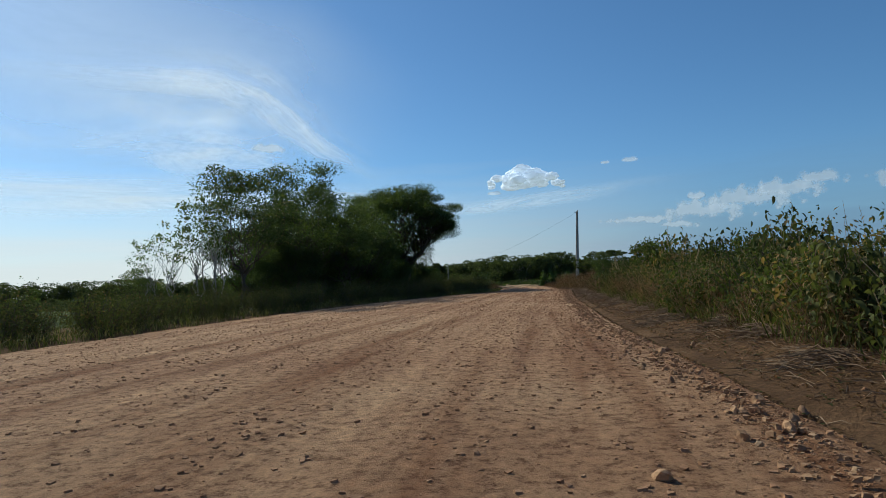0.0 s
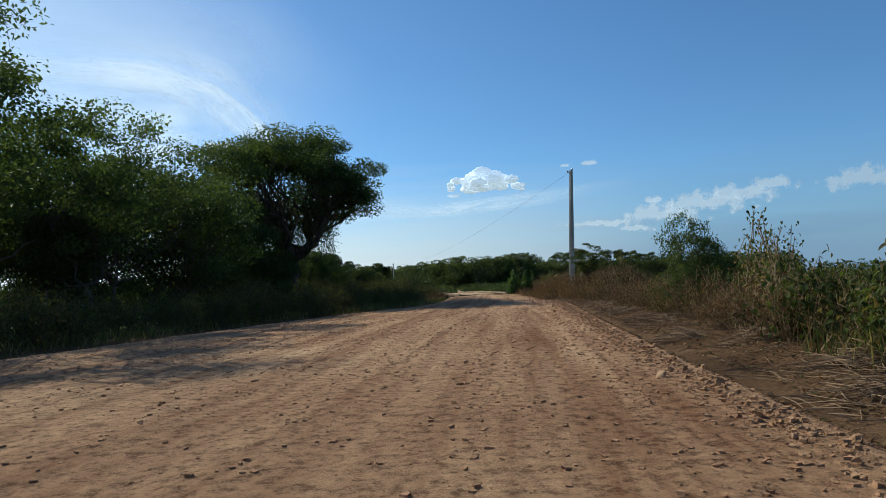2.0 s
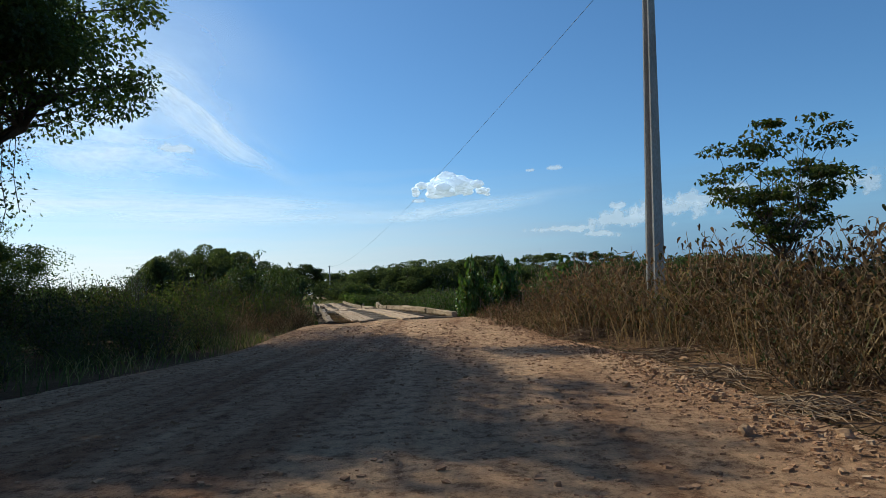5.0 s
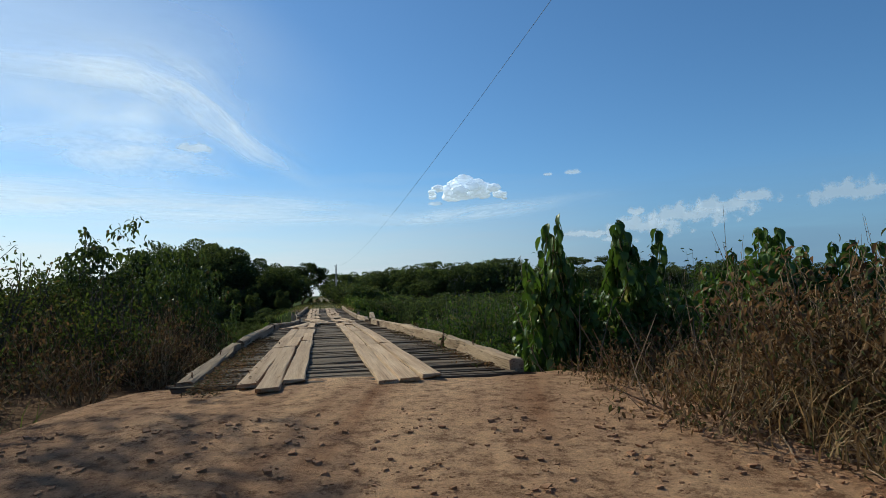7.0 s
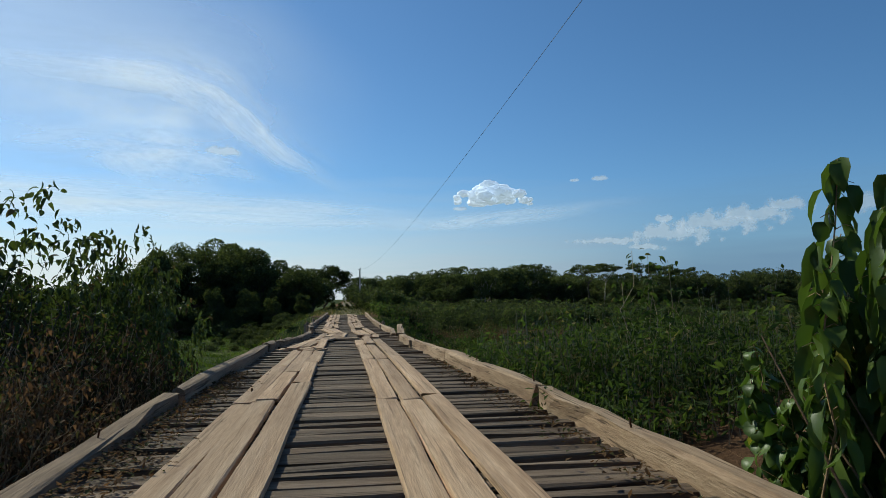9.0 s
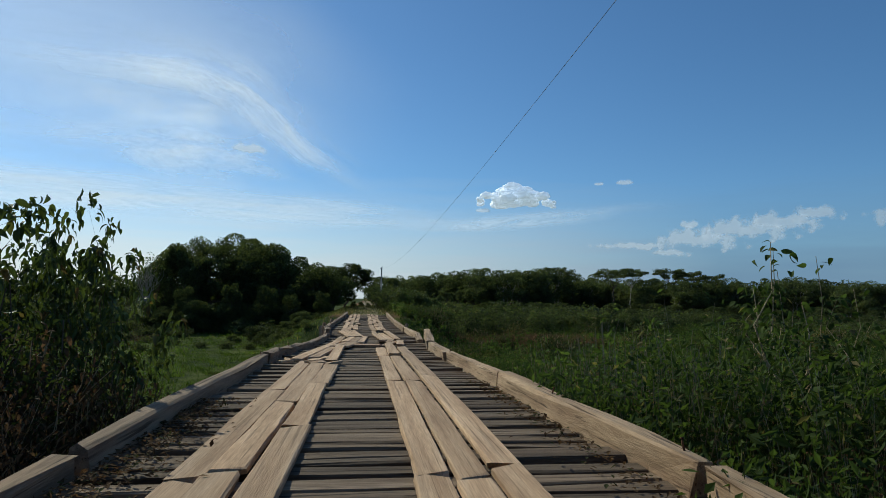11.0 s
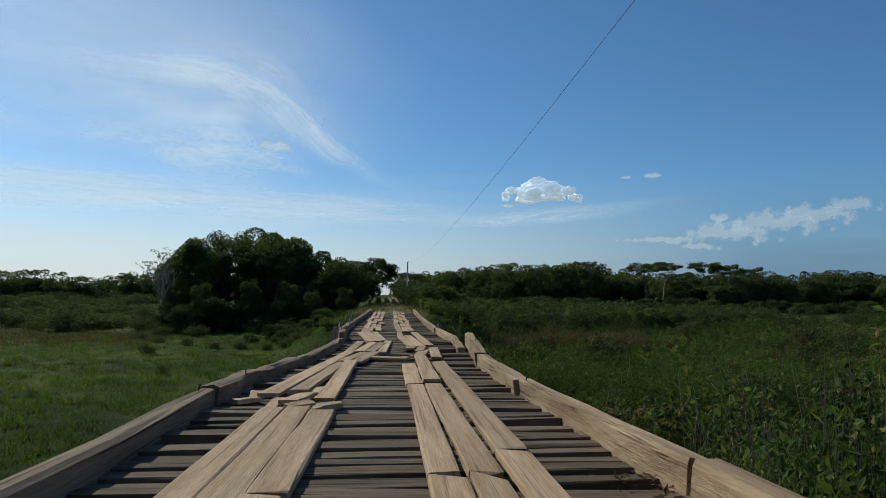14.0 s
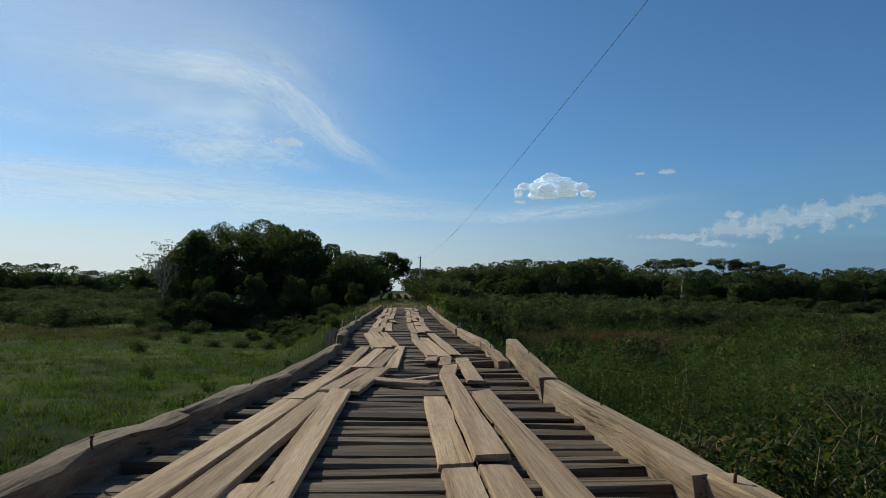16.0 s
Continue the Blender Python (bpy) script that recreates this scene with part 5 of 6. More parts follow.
# ---- bushes ----
DENSE = [bush_data("dense%d" % i, 110 + i, 1.6, 2.2, 24, 1900, 0.13, (BARK, DRY_STEM, DRY_STEM)[i], (LEAF_BUSH, LEAF_SCRUB, LEAF_SCRUB)[i], 0.5, 0.45, 0.12) for i in range(3)]
SHADY = [bush_data("shady%d" % i, 120 + i, 1.7, 2.4, 26, 2200, 0.13, BARK, LEAF_SHADE) for i in range(3)]
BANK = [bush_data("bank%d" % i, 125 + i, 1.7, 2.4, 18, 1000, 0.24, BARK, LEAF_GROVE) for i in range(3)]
THICKET = [bush_data("thicket%d" % i, 170 + i, 1.3, 1.95, 40, 2300, 0.09, BARK, (LEAF_SHADE, LEAF_SHADE, LEAF_BUSH)[i], 0.5, 0.6, 0.09) for i in range(3)]
WITHER = [bush_data("wither%d" % i, 130 + i, 1.4, 1.5, 34, 1050, 0.115, DRY_STEM, LEAF_DRY, 0.34, 0.9, 0.03, True, False, 0.014) for i in range(3)]
BROAD = [leafy_stalk_data("broad%d" % i, 140 + i, 2.05, 0.36, 9, 62, 0.19, 0.6, DRY_STEM, LEAF_BROAD) for i in range(4)]
WEED = [bush_data("weed%d" % i, 160 + i, 0.6, 2.3, 9, 420, 0.1, DRY_STEM, LEAF_SCRUB, 0.5, 0.9, 0.05, True, True) for i in range(3)]
TANGLE = [bush_data("tangle%d" % i, 180 + i, 1.05, 1.6, 34, 1500, 0.1, DRY_STEM, LEAF_SCRUB, 0.5, 0.6, 0.06, False, False, 0.016) for i in range(4)]
SPRAY = [tree_data("spray%d" % i, 150 + i, 3.1, 0.7, 1.15, 60, 26, 0.15, BARK, LEAF_SPRAY, 0.035, 0.25, 0.9, 4, sides=5, oval=True) for i in range(2)]
DRY_WEED = [bush_data("dry_weed%d" % i, 156 + i, 0.4, 2.2, 8, 34, 0.035, DRY_STEM, LEAF_DRY, 0.6, 0.3, -0.22, False, False, 0.007) for i in range(2)]
LIGHT = [bush_data("light%d" % i, 210 + i, 1.6, 2.2, 12, 620, 0.25, BARK, LEAF_BUSH) for i in range(4)]
SCRUB = [bush_data("scrub%d" % i, 230 + i, 1.1, 1.75, 24, 1000, 0.15, DRY_STEM, (LEAF_SUNLIT, LEAF_SUNLIT, LEAF_SCRUB, LEAF_BUSH)[i], 0.5, 0.9, 0.1, True, False, 0.014) for i in range(4)]
r = np.random.default_rng(77)


def verge(y):
    """Width of bare soil between the road's gravel edge and the scrub."""
    return np.interp(y, [-60, -40, -24, -18, -8], [1.9, 1.7, 1.7, 1.0, 0.5])


def plant(kind, variants, x, y, s, label, group, sz=None, dz=0.0):
    return bush(kind, variants[int(r.integers(len(variants)))], placed(x, y, float(land(x, y)) + dz, r.uniform(0, 6.28), s, sz or s), label, group)


for y in np.arange(-70, -5, 1.9):
    x = float(edge_l(y))
    plant("bush", SHADY, x - r.uniform(1.3, 2.3), y + r.uniform(-0.5, 0.5), r.uniform(0.45, 0.75) * (0.95 if y < -42 else 0.8 if y > -15 else 1), "dark shaded bush at the road's edge", "scrub along the shaded road edge")
for y in np.arange(-72, -6, 2.4):
    x = float(edge_l(y))
    plant("bush", SHADY, x - r.uniform(3.6, 5.5), y + r.uniform(-0.8, 0.8), r.uniform(0.6, 0.9) * (0.9 if y < -42 else 0.75 if y > -15 else 1), "dark shaded bush under the roadside trees", "scrub along the shaded road edge")
for y in np.arange(-96, -54, 1.5):
    x = float(edge_r(y))
    plant("bush", DENSE, x + verge(y) + r.uniform(1.4, 2.8), y, r.uniform(0.6, 0.85), "leafy green roadside bush among dry stalks", "scrub along the sunlit road edge")
    for k in range(2):
        plant("tall_weed", WEED, x + verge(y) + r.uniform(1.2, 4.0), y + r.uniform(-1, 1), r.uniform(0.45, 0.68), "tall leafy weed with bare stalks at the road's edge", "tall weeds")
for y in np.arange(-96, -44, 2.0):
    x = float(edge_r(y))
    plant("bush", DENSE, x + verge(y) + r.uniform(3.6, 6.8), y, r.uniform(0.85, 1.15), "leafy green bush behind the roadside grass", "scrub along the sunlit road edge")
for y in np.arange(-56, -44, 2.0):
    x = float(edge_r(y))
    plant("bush", DENSE, x + verge(y) + r.uniform(1.4, 3.0), y, r.uniform(0.6, 0.9), "leafy green roadside bush among dry stalks", "scrub along the sunlit road edge")
for y in np.arange(-97, -34, 2.2):
    x = float(edge_r(y))
    plant("bush", TANGLE, x + verge(y) + r.uniform(0.5, 2.6), y, r.uniform(0.5, 0.9), "tangled half-dry green bush with pale stalks", "scrub along the sunlit road edge")
for y in np.arange(-98, -43, 1.7):
    x, y1 = float(edge_r(y)), y + r.uniform(-0.5, 0.5)
    plant("bush", SCRUB, x + verge(y) + r.uniform(0.7, 1.9), y1, r.uniform(0.55, 0.95), "olive-green leafy bush with drooping leaves among dry stalks", "scrub along the sunlit road edge")
    if r.random() < 0.6:
        s = r.uniform(0.75, 1.2) * (1.15 if y < -58 else 1.0)
        plant("bush", SCRUB, x + verge(y) + r.uniform(2.2, 4.2), y1 + 0.6, s, "olive-green leafy bush with drooping leaves among dry stalks", "scrub along the sunlit road edge", s * r.uniform(1.0, 1.25))
for y in np.arange(-92, -4, 1.5):
    x = float(edge_r(y))
    plant("withered_bush", WITHER, x + verge(y) + r.uniform(0.3, 2.2), y, r.uniform(0.45, 0.75), "withered brown bush of tangled dry stalks", "dry scrub along the road")
for y in np.arange(-43, -33, 0.8):
    x = float(edge_r(y))
    plant("withered_bush", WITHER, x + verge(y) + r.uniform(0.6, 3.2), y, r.uniform(0.55, 0.85), "withered brown bush of tangled dry stalks", "dry scrub along the road")
    plant("bush", SCRUB, x + verge(y) + r.uniform(1.6, 3.6), y, r.uniform(0.5, 0.75), "olive-green leafy bush with drooping leaves among dry stalks", "scrub along the sunlit road edge")
for x, y, s in ((-2.0, -40.2, 0.95), (-1.5, -39.6, 1.05), (-1.0, -40.0, 0.9), (-2.4, -41.0, 0.8)):
    plant("tall_weed", WEED, x, y, s, "tall leafy weed with bare stalks at the road's edge", "tall weeds")
for y in np.arange(-34, -23, 1.4):
    x = float(edge_r(y))
    plant("withered_bush", WITHER, x + verge(y) + r.uniform(0.4, 1.8), y, r.uniform(0.45, 0.7), "withered brown bush of tangled dry stalks", "dry scrub along the road")
for y in np.arange(-22, -4, 0.7):
    x = float(edge_r(y))
    plant("withered_bush", WITHER, x + verge(y) + r.uniform(0.9, 4.2), y, r.uniform(0.8, 1.25), "withered brown bush of tangled dry stalks", "dry scrub along the road")
CANE = [bush_data("cane", 190, 0.55, 2.9, 9, 200, 0.5, DRY_STEM, LEAF_BUSH, 0.14, 0.9, 0.04, True, True)]
MARSH_WEED = [bush_data("marsh_weed%d" % i, 195 + i, 0.3, 2.2, 4, 200, 0.12, PALE_STEM, MARSH, 0.45, 0.6, 0.08, True, True, 0.011) for i in range(3)]
for x, y, s in ((5.7, -16.6, 0.9), (6.05, -16.2, 0.85), (6.3, -16.7, 0.8)):
    plant("tall_cane_plant", CANE, x, y, s, "tall green plant with long drooping blade leaves", "tall weeds")
for y in np.arange(-21, -4, 1.3):
    x = float(edge_r(y))
    plant("bush", TANGLE, x + verge(y) + r.uniform(1.0, 4.5), y, r.uniform(0.7, 1.0) * (0.8 if y > -10 else 1), "tangled half-dry green bush with pale stalks", "scrub along the sunlit road edge")
for x, y, s in ((5.5, -17.2, 0.7), (6.6, -16.0, 0.8), (7.8, -15.6, 0.8)):
    plant("bush", THICKET, x, y, s, "leafy green bush among dry stalks", "scrub along the sunlit road edge", s * 1.15)
# at the bridge's near end
for x, y, s, sz in ((-4.1, 4.4, 0.95, 1.06), (-2.75, 5.1, 0.62, 0.95), (-3.8, 6.0, 0.7, 0.95), (-5.4, 5.6, 0.9, 0.85), (-4.6, 3.4, 0.8, 0.75)):
    tree("tall_bush", SPRAY[int(r.integers(2))], placed(x, y, float(land(x, y)), r.uniform(0, 6.28), s, sz), "tall loose bush with dark drooping leaves beside the bridge", "bushes by the bridge end", "bush")
for x, y, s in ((-3.4, 1.0, 0.75), (-4.4, 2.8, 0.95), (-3.2, 3.6, 0.8), (-2.9, 5.2, 0.75), (-5.6, 1.6, 1.05), (-6.6, 4.0, 1.15), (-7.8, 0.4, 1.0), (-5.2, -1.0, 0.8), (-7.0, -2.0, 0.8), (-9.4, -1.6, 0.9), (-9.8, 2.6, 1.1), (-5.0, -3.2, 0.6), (-6.4, -4.6, 0.55), (-8.4, -4.6, 0.65), (-3.2, 6.6, 0.8), (-4.2, 7.4, 0.9), (-6.0, 7.0, 0.9), (-2.8, 7.4, 0.6), (-12, 1.0, 1.1), (-13, 4.5, 1.1)):
    plant("bush", THICKET, x, y, s, "dense green bush beside the bridge's near end", "bushes by the bridge end", s * 1.1)
for x, y, s in ((-2.6, 0.2, 0.6), (-2.9, 1.6, 0.75), (-3.4, 2.8, 0.9), (-2.9, 3.6, 0.85), (-4.4, 0.4, 0.8), (-5.6, -2.0, 0.7), (-4.6, -3.6, 0.6), (-6.2, -3.4, 0.6), (-2.5, 1.0, 0.55), (-2.4, 2.6, 0.6), (-2.3, 4.6, 0.65), (-2.2, 6.2, 0.6), (-3.2, -1.2, 0.55), (-4.0, -2.6, 0.5)):
    plant("withered_bush", WITHER, x, y, s, "withered brown bush by the bridge kerb", "dry scrub by the bridge")
for x, y, s, sz in ((2.95, -2.4, 0.85, 1.2), (3.12, -2.25, 0.8, 1.02), (2.85, -2.0, 0.8, 0.6), (3.3, -2.35, 0.85, 0.8), (3.7, -2.5, 0.9, 0.66), (4.15, -2.4, 0.95, 1.12), (4.42, -2.15, 0.95, 1.05), (3.9, -2.0, 0.9, 0.7), (4.6, -2.4, 0.9, 0.6), (3.35, -2.1, 0.8, 0.55),
                    (5.0, -2.5, 0.8, 0.55), (5.7, -2.9, 1.0, 0.85), (6.1, -2.7, 1.05, 0.95), (6.5, -2.5, 1.0, 0.98), (6.9, -2.9, 1.0, 0.85), (5.5, -2.4, 0.8, 0.7), (7.6, -2.6, 1.0, 0.9)):
    plant("broad_leaved_plant", BROAD, x, y, s, "upright green plant hung with long oval leaves by the bridge end", "broad-leaved plants by the bridge", sz)
for x, y, s in ((5.1, -3.2, 1.0), (5.4, -3.0, 0.9), (4.5, -3.0, 0.75), (7.4, -3.3, 1.0), (8.0, -3.6, 0.95), (8.6, -3.4, 0.9), (9.4, -3.8, 0.9), (7.9, -2.8, 1.05)):
    plant("dry_weed", DRY_WEED, x, y, s, "tall bare dry weed stalks above the scrub", "dry weeds")
for y in np.arange(-97, -45, 3.1):
    plant("dry_weed", DRY_WEED, float(edge_r(y) + verge(y)) + r.uniform(1.0, 4.0), y, r.uniform(0.9, 1.25), "tall bare dry weed stalks above the scrub", "dry weeds")
for x in np.arange(3.2, 13, 0.9):
    for y0 in (-5.6, -4.4, -3.3):
        plant("withered_bush", WITHER, x + r.uniform(-0.4, 0.4), y0 + r.uniform(-0.4, 0.4) - 0.15 * (x - 3), r.uniform(0.4, 0.62), "withered brown bush of tangled dry stalks", "dry scrub by the bridge")
MOUND = [bush_data("mound%d" % i, 220 + i, 1.2, 1.25, 4, 1000, 0.12, DRY_STEM, (MARSH, LEAF_SCRUB, MARSH)[i], 0.45, 0.3, 0.34, False, True) for i in range(3)]
for k in range(170):
    y = 2.5 + 40 * r.random() ** 1.2
    x = 4.0 + r.random() * (9 + y * 0.6)
    s = r.uniform(0.45, 1.05)
    plant("marsh_mound", MOUND, x, y, s, "low rounded green clump in the marsh", "bushes over the marsh", s * r.uniform(0.8, 1.25))
for k in range(70):
    y = 13 + 62 * r.random()
    x = 6 + r.random() * (8 + y * 0.8)
    s = r.uniform(0.9, 1.8)
    plant("marsh_bush", SCRUB, x, y, s, "rounded leafy bush standing out of the marsh", "bushes over the marsh", s * r.uniform(0.55, 0.8))
for k in range(46):
    y = 3 + 30 * r.random() ** 1.3
    x = 4.2 + r.random() * (6 + y * 0.7)
    plant("marsh_weed", MARSH_WEED, x, y, r.uniform(0.75, 1.15), "tall pale-stalked weed rising above the marsh", "tall marsh weeds")
for k in range(90):
    y = r.uniform(82, 125)
    x = y * math.tan(radians(3 + 24 * r.random() ** 1.4))
    s = r.uniform(0.9, 2.1)
    plant("marsh_bush", BANK, x, y, s, "dark green bush in the marsh", "bushes over the marsh", s * 0.75)
for k in range(130):
    y = r.uniform(78, 190)
    x = -(0.33 + r.random() * 0.5) * y
    s = r.uniform(0.4, 1.0)
    plant("meadow_bush", LIGHT, x, y, s, "dark green bush at the meadow's far side", "bushes over the meadow", s * 0.7)
for k in range(145):
    b, far = -18.5 - 34 * r.random(), r.uniform(74, 275)
    x, y = at_bearing(b, far)
    s = r.uniform(0.7, 1.3) * (1 + far / 200)
    plant("meadow_bush", BANK, x, y, s, "dark green bush at the meadow's far side", "bushes over the meadow", s * r.uniform(0.35, 0.6))
for x, y, s in ((-16.5, -12.5, 1.0), (-18.5, -11, 1.1), (-20.5, -9.5, 1.1), (-15.2, -8.6, 0.9), (-17.2, -6.6, 1.1), (-13.2, -7.0, 0.8), (-20.0, -4.5, 1.2), (-22.5, -7.0, 1.2), (-12.2, -4.0, 0.9), (-10.8, -2.4, 0.9), (-24.5, -10.5, 1.2), (-15.8, -3.2, 1.0)):
    plant("bush", SHADY, x, y, s, "dark shaded bush under the huge tree", "scrub along the shaded road edge")
# over the low land
for x, y, s in ((-5.2, 53.5, 0.55), (-6.8, 54, 0.6), (-8.6, 55, 0.5), (-3.6, 52.5, 0.5), (-10.5, 56, 0.5), (-13, 57, 0.45), (-16, 60, 0.5), (-19, 62, 0.5), (-22, 66, 0.55), (-3.0, 58, 0.5), (-4.6, 62, 0.6), (-7.5, 64, 0.7), (-24, 82, 1.4), (-20, 80, 1.3), (-16, 78, 1.4), (-12, 75, 1.3), (-9, 72, 1.2), (-27, 84, 1.2), (-18, 70, 0.9), (-22, 72, 0.8)):
    plant("riverbank_bush", BANK, x, y, s, "rounded dark green bush on the marshy river bank", "bushes over the marsh", s * 0.55)
for x, y, s in ((6.2, 56, 0.6), (7.5, 60, 0.75), (9.5, 62, 0.9), (11.5, 66, 1.2), (13, 68, 1.3), (16, 70, 1.4), (19, 76, 1.4), (22, 73, 1.2), (25, 80, 1.2), (7.0, 66, 0.8), (9, 74, 1.2), (12, 80, 1.4), (15, 86, 1.5), (20, 90, 1.5), (7.5, 80, 1.1), (30, 96, 1.3), (11, 92, 1.4), (9.5, 100, 1.4), (36, 84, 1.0), (14, 100, 2.0)):
    plant("riverbank_bush", BANK, x, y, s, "rounded dark green bush on the marshy river bank", "bushes over the marsh")
for k in range(210):
    y = r.uniform(9, 95)
    x = 4 + r.random() * (8 + y * 0.9)
    plant("marsh_bush", LIGHT, x, y, r.uniform(0.2, 0.42) * (1 + y / 120), "low green bush in the marsh", "bushes over the marsh")
for k in range(80):
    b, far = r.uniform(4, 52), r.uniform(105, 195)
    x, y = far * math.sin(radians(b)), far * math.cos(radians(b))
    s = r.uniform(0.9, 1.7)
    plant("riverbank_bush", BANK, x, y, s, "rounded dark green bush on the marshy river bank", "bushes over the marsh", s * 0.7)
for k in range(18):
    y = 14 + 40 * r.random()
    x = -4 - r.random() * (6 + y * 0.8)
    plant("meadow_bush", LIGHT, x, y, r.uniform(0.18, 0.35), "low green bush in the meadow", "bushes over the meadow")

# ---- grasses and marsh plants ----


def stuff(name, mesh, mat, label):
    return tagged(new(name, mesh.data(name, mat)), label, "grass", kind="stuff")


def roots(xs, ys):
    return np.stack([xs, ys, land(xs, ys) - 0.03], 1)


def patchy(x, y, share=0.5):
    return waves(x * 1.7 + 3, y * 1.7) + 0.25 * rng.normal(size=len(x)) > (0.5 - share)


def band(n, y0, y1, a, b):
    y = rng.uniform(y0, y1, n)
    x = edge_r(y) + verge(y) + a + (b - a) * rng.uniform(0, 1, n)
    return x, y


tall = Mesh()
x, y = band(26000, -97, -4, 0.3, 5.0)
k = patchy(x, y, 0.65) & (rng.random(len(y)) < np.where(y > -22, 0.6, np.where(y > -36, 1.0, 0.45)))
x2, y2 = band(9000, -68, -50, 0.5, 2.8)
x, y = np.append(x[k], x2), np.append(y[k], y2)
blades(tall, roots(x, y), np.interp(y, [-70, -66, -52, -48, -36, -33, -23, -21, -9, -7], [0.7, 1.1, 1.1, 0.7, 0.7, 0.45, 0.45, 1.25, 1.25, 0.9])[:, None], 0.014, 0.8)
stuff("tall_grass", tall, GRASS_DRY, "tall straw-coloured dry grass along the road")
tall = Mesh()
x, y = band(14000, -97, -45, 0.1, 3.0)
k = patchy(x, y, 0.6)
blades(tall, roots(x[k], y[k]), 0.6, 0.016, 0.8)
stuff("roadside_grass", tall, GRASS_MIX, "half-dry green grass at the road's edge")
tall = Mesh()
x, y = rng.uniform(2.6, 14, 8000), rng.uniform(-7.5, 0.3, 8000)
k = (x > edge_r(y) + 0.5) & (y < -2.0 - 0.05 * (x - 2.6))
blades(tall, roots(x[k], y[k]), 0.6, 0.013, 1.1)
stuff("tall_grass", tall, GRASS_DRY, "tangle of dry grass beside the bridge's near end")
tall = Mesh()
n = 9000
y = rng.uniform(-75, -4, n)
x = edge_l(y) - rng.uniform(0.2, 3.0, n)
blades(tall, roots(x, y), 0.5, 0.016, 0.8)
stuff("roadside_grass", tall, GRASS_MIX, "shaded grass at the road's edge under the trees")
field = Mesh()
n = 46000
x, y = 2 + 68 * rng.uniform(0, 1, n) ** 1.3, rng.uniform(-45, 30, n)
k = (x > edge_r(y) + np.interp(y, [-40, -35, -23, -20], [10, 7.0, 7.0, 9.0])) & (y < 6 + 0.2 * x)
blades(field, roots(x[k], y[k]), 0.95, 0.04, 0.5)
stuff("tall_grass", field, GRASS_GREEN, "field of tall green grass beyond the roadside scrub")
low = Mesh()
n = 42000
y = 4 + 70 * rng.uniform(0, 1, n) ** 1.6
x = -2.2 - rng.uniform(0, 1, n) ** 1.3 * (8 + y * 0.8)
blades(low, roots(x, y), 0.16, 0.018, 0.6)
stuff("meadow_grass", low, GRASS_GREEN, "short grazed green meadow grass")


rough = Mesh()
n = 20000
y = 68 + rng.normal(size=n) * 5
x = -20 - rng.uniform(0, 1, n) * 70
blades(rough, roots(x, y), 0.28, 0.05, 0.7)
stuff("dry_grass", rough, LEAF_DRY, "strip of withered reddish-brown grass across the meadow")
patchs = Mesh()
n = 14000
y = rng.uniform(55, 63, n)
x = 8.5 + rng.uniform(0, 1, n) * 15
k = patchy(x * 0.35, y * 0.35, 0.5)
blades(patchs, roots(x[k], y[k]), 1.2, 0.04, 0.7)
stuff("dry_grass", patchs, LEAF_DRY, "patches of withered brown grass in the marsh")
bank_grass = Mesh()
n = 9000
y = rng.uniform(48, 118, n)
x = bridge_x(y) + rng.choice([-1, 1], n) * rng.uniform(1.2, 7.5, n)
blades(bank_grass, roots(x, y), 0.4, 0.03, 0.6)
n = 2500
y = rng.uniform(52.6, 118, n)
blades(bank_grass, roots(bridge_x(y) + rng.uniform(-1.2, 1.2, n), y) + (0, 0, 0.06), 0.22, 0.03, 0.7)
stuff("bank_grass", bank_grass, GRASS_MIX, "rank grass along the track past the bridge")
far_grass = Mesh()
n = 26000
y = rng.uniform(74, 290, n)
x = -14 - rng.uniform(0, 1, n) * (30 + y * 0.7)
blades(far_grass, roots(x, y), 0.42, 0.11, 0.7)
stuff("far_grass", far_grass, LEAF_SHADE, "coarse grass on the far side of the meadow")
tuft = Mesh()
for k in range(3600):
    y0 = 8 + 70 * rng.random() ** 1.3
    x0 = -2.6 - rng.random() * (6 + y0 * 0.9)
    n = 26
    p = roots(x0 + rng.normal(size=n) * 0.3, y0 + rng.normal(size=n) * 0.22)
    blades(tuft, p, 0.14 + 0.34 * rng.random() ** 2, 0.03, 0.9)
stuff("meadow_tufts", tuft, GRASS_GREEN, "coarser half-dry tufts in the meadow")


def marsh(n, y0, y1, reach, high, leaf, mat, stems_mat, label, near=2.6, stalk=0.008, per=14):
    """Upright marsh herbs: a pale stalk each, with leaves up its length."""
    st, lf = Mesh(), Mesh()
    y = rng.uniform(y0, y1, n)
    x = bridge_x(y) + near - 0.3 + reach * rng.uniform(0, 1, n) ** 1.4
    p = roots(x, y)
    h = high * rng.uniform(0.55, 1.1, n) * np.clip(0.85 + 0.75 * waves(x * 2.2 + 5, y * 2.2), 0.3, 1.6)
    lean = rng.normal(size=(n, 2)) * 0.13
    tip = p + np.stack([lean[:, 0] * h, lean[:, 1] * h, h], 1)
    s = np.stack([np.full(n, stalk), np.full(n, stalk * 0.5), np.zeros(n)], 1)
    st.add_quads(np.stack([p - s, p + s, tip + s * 0.4, tip - s * 0.4], 1))
    f = rng.uniform(0.25, 1.05, (n, per, 1)) ** 0.8
    c = (p[:, None] + (tip - p)[:, None] * f + rng.normal(size=(n, per, 3)) * 0.08).reshape(-1, 3)
    leaves(lf, c, leaf, leaf * 0.4, 0.15)
    stuff("marsh_stalks", st, stems_mat, "pale upright stalks of marsh plants")
    stuff("marsh_plants", lf, mat, label)


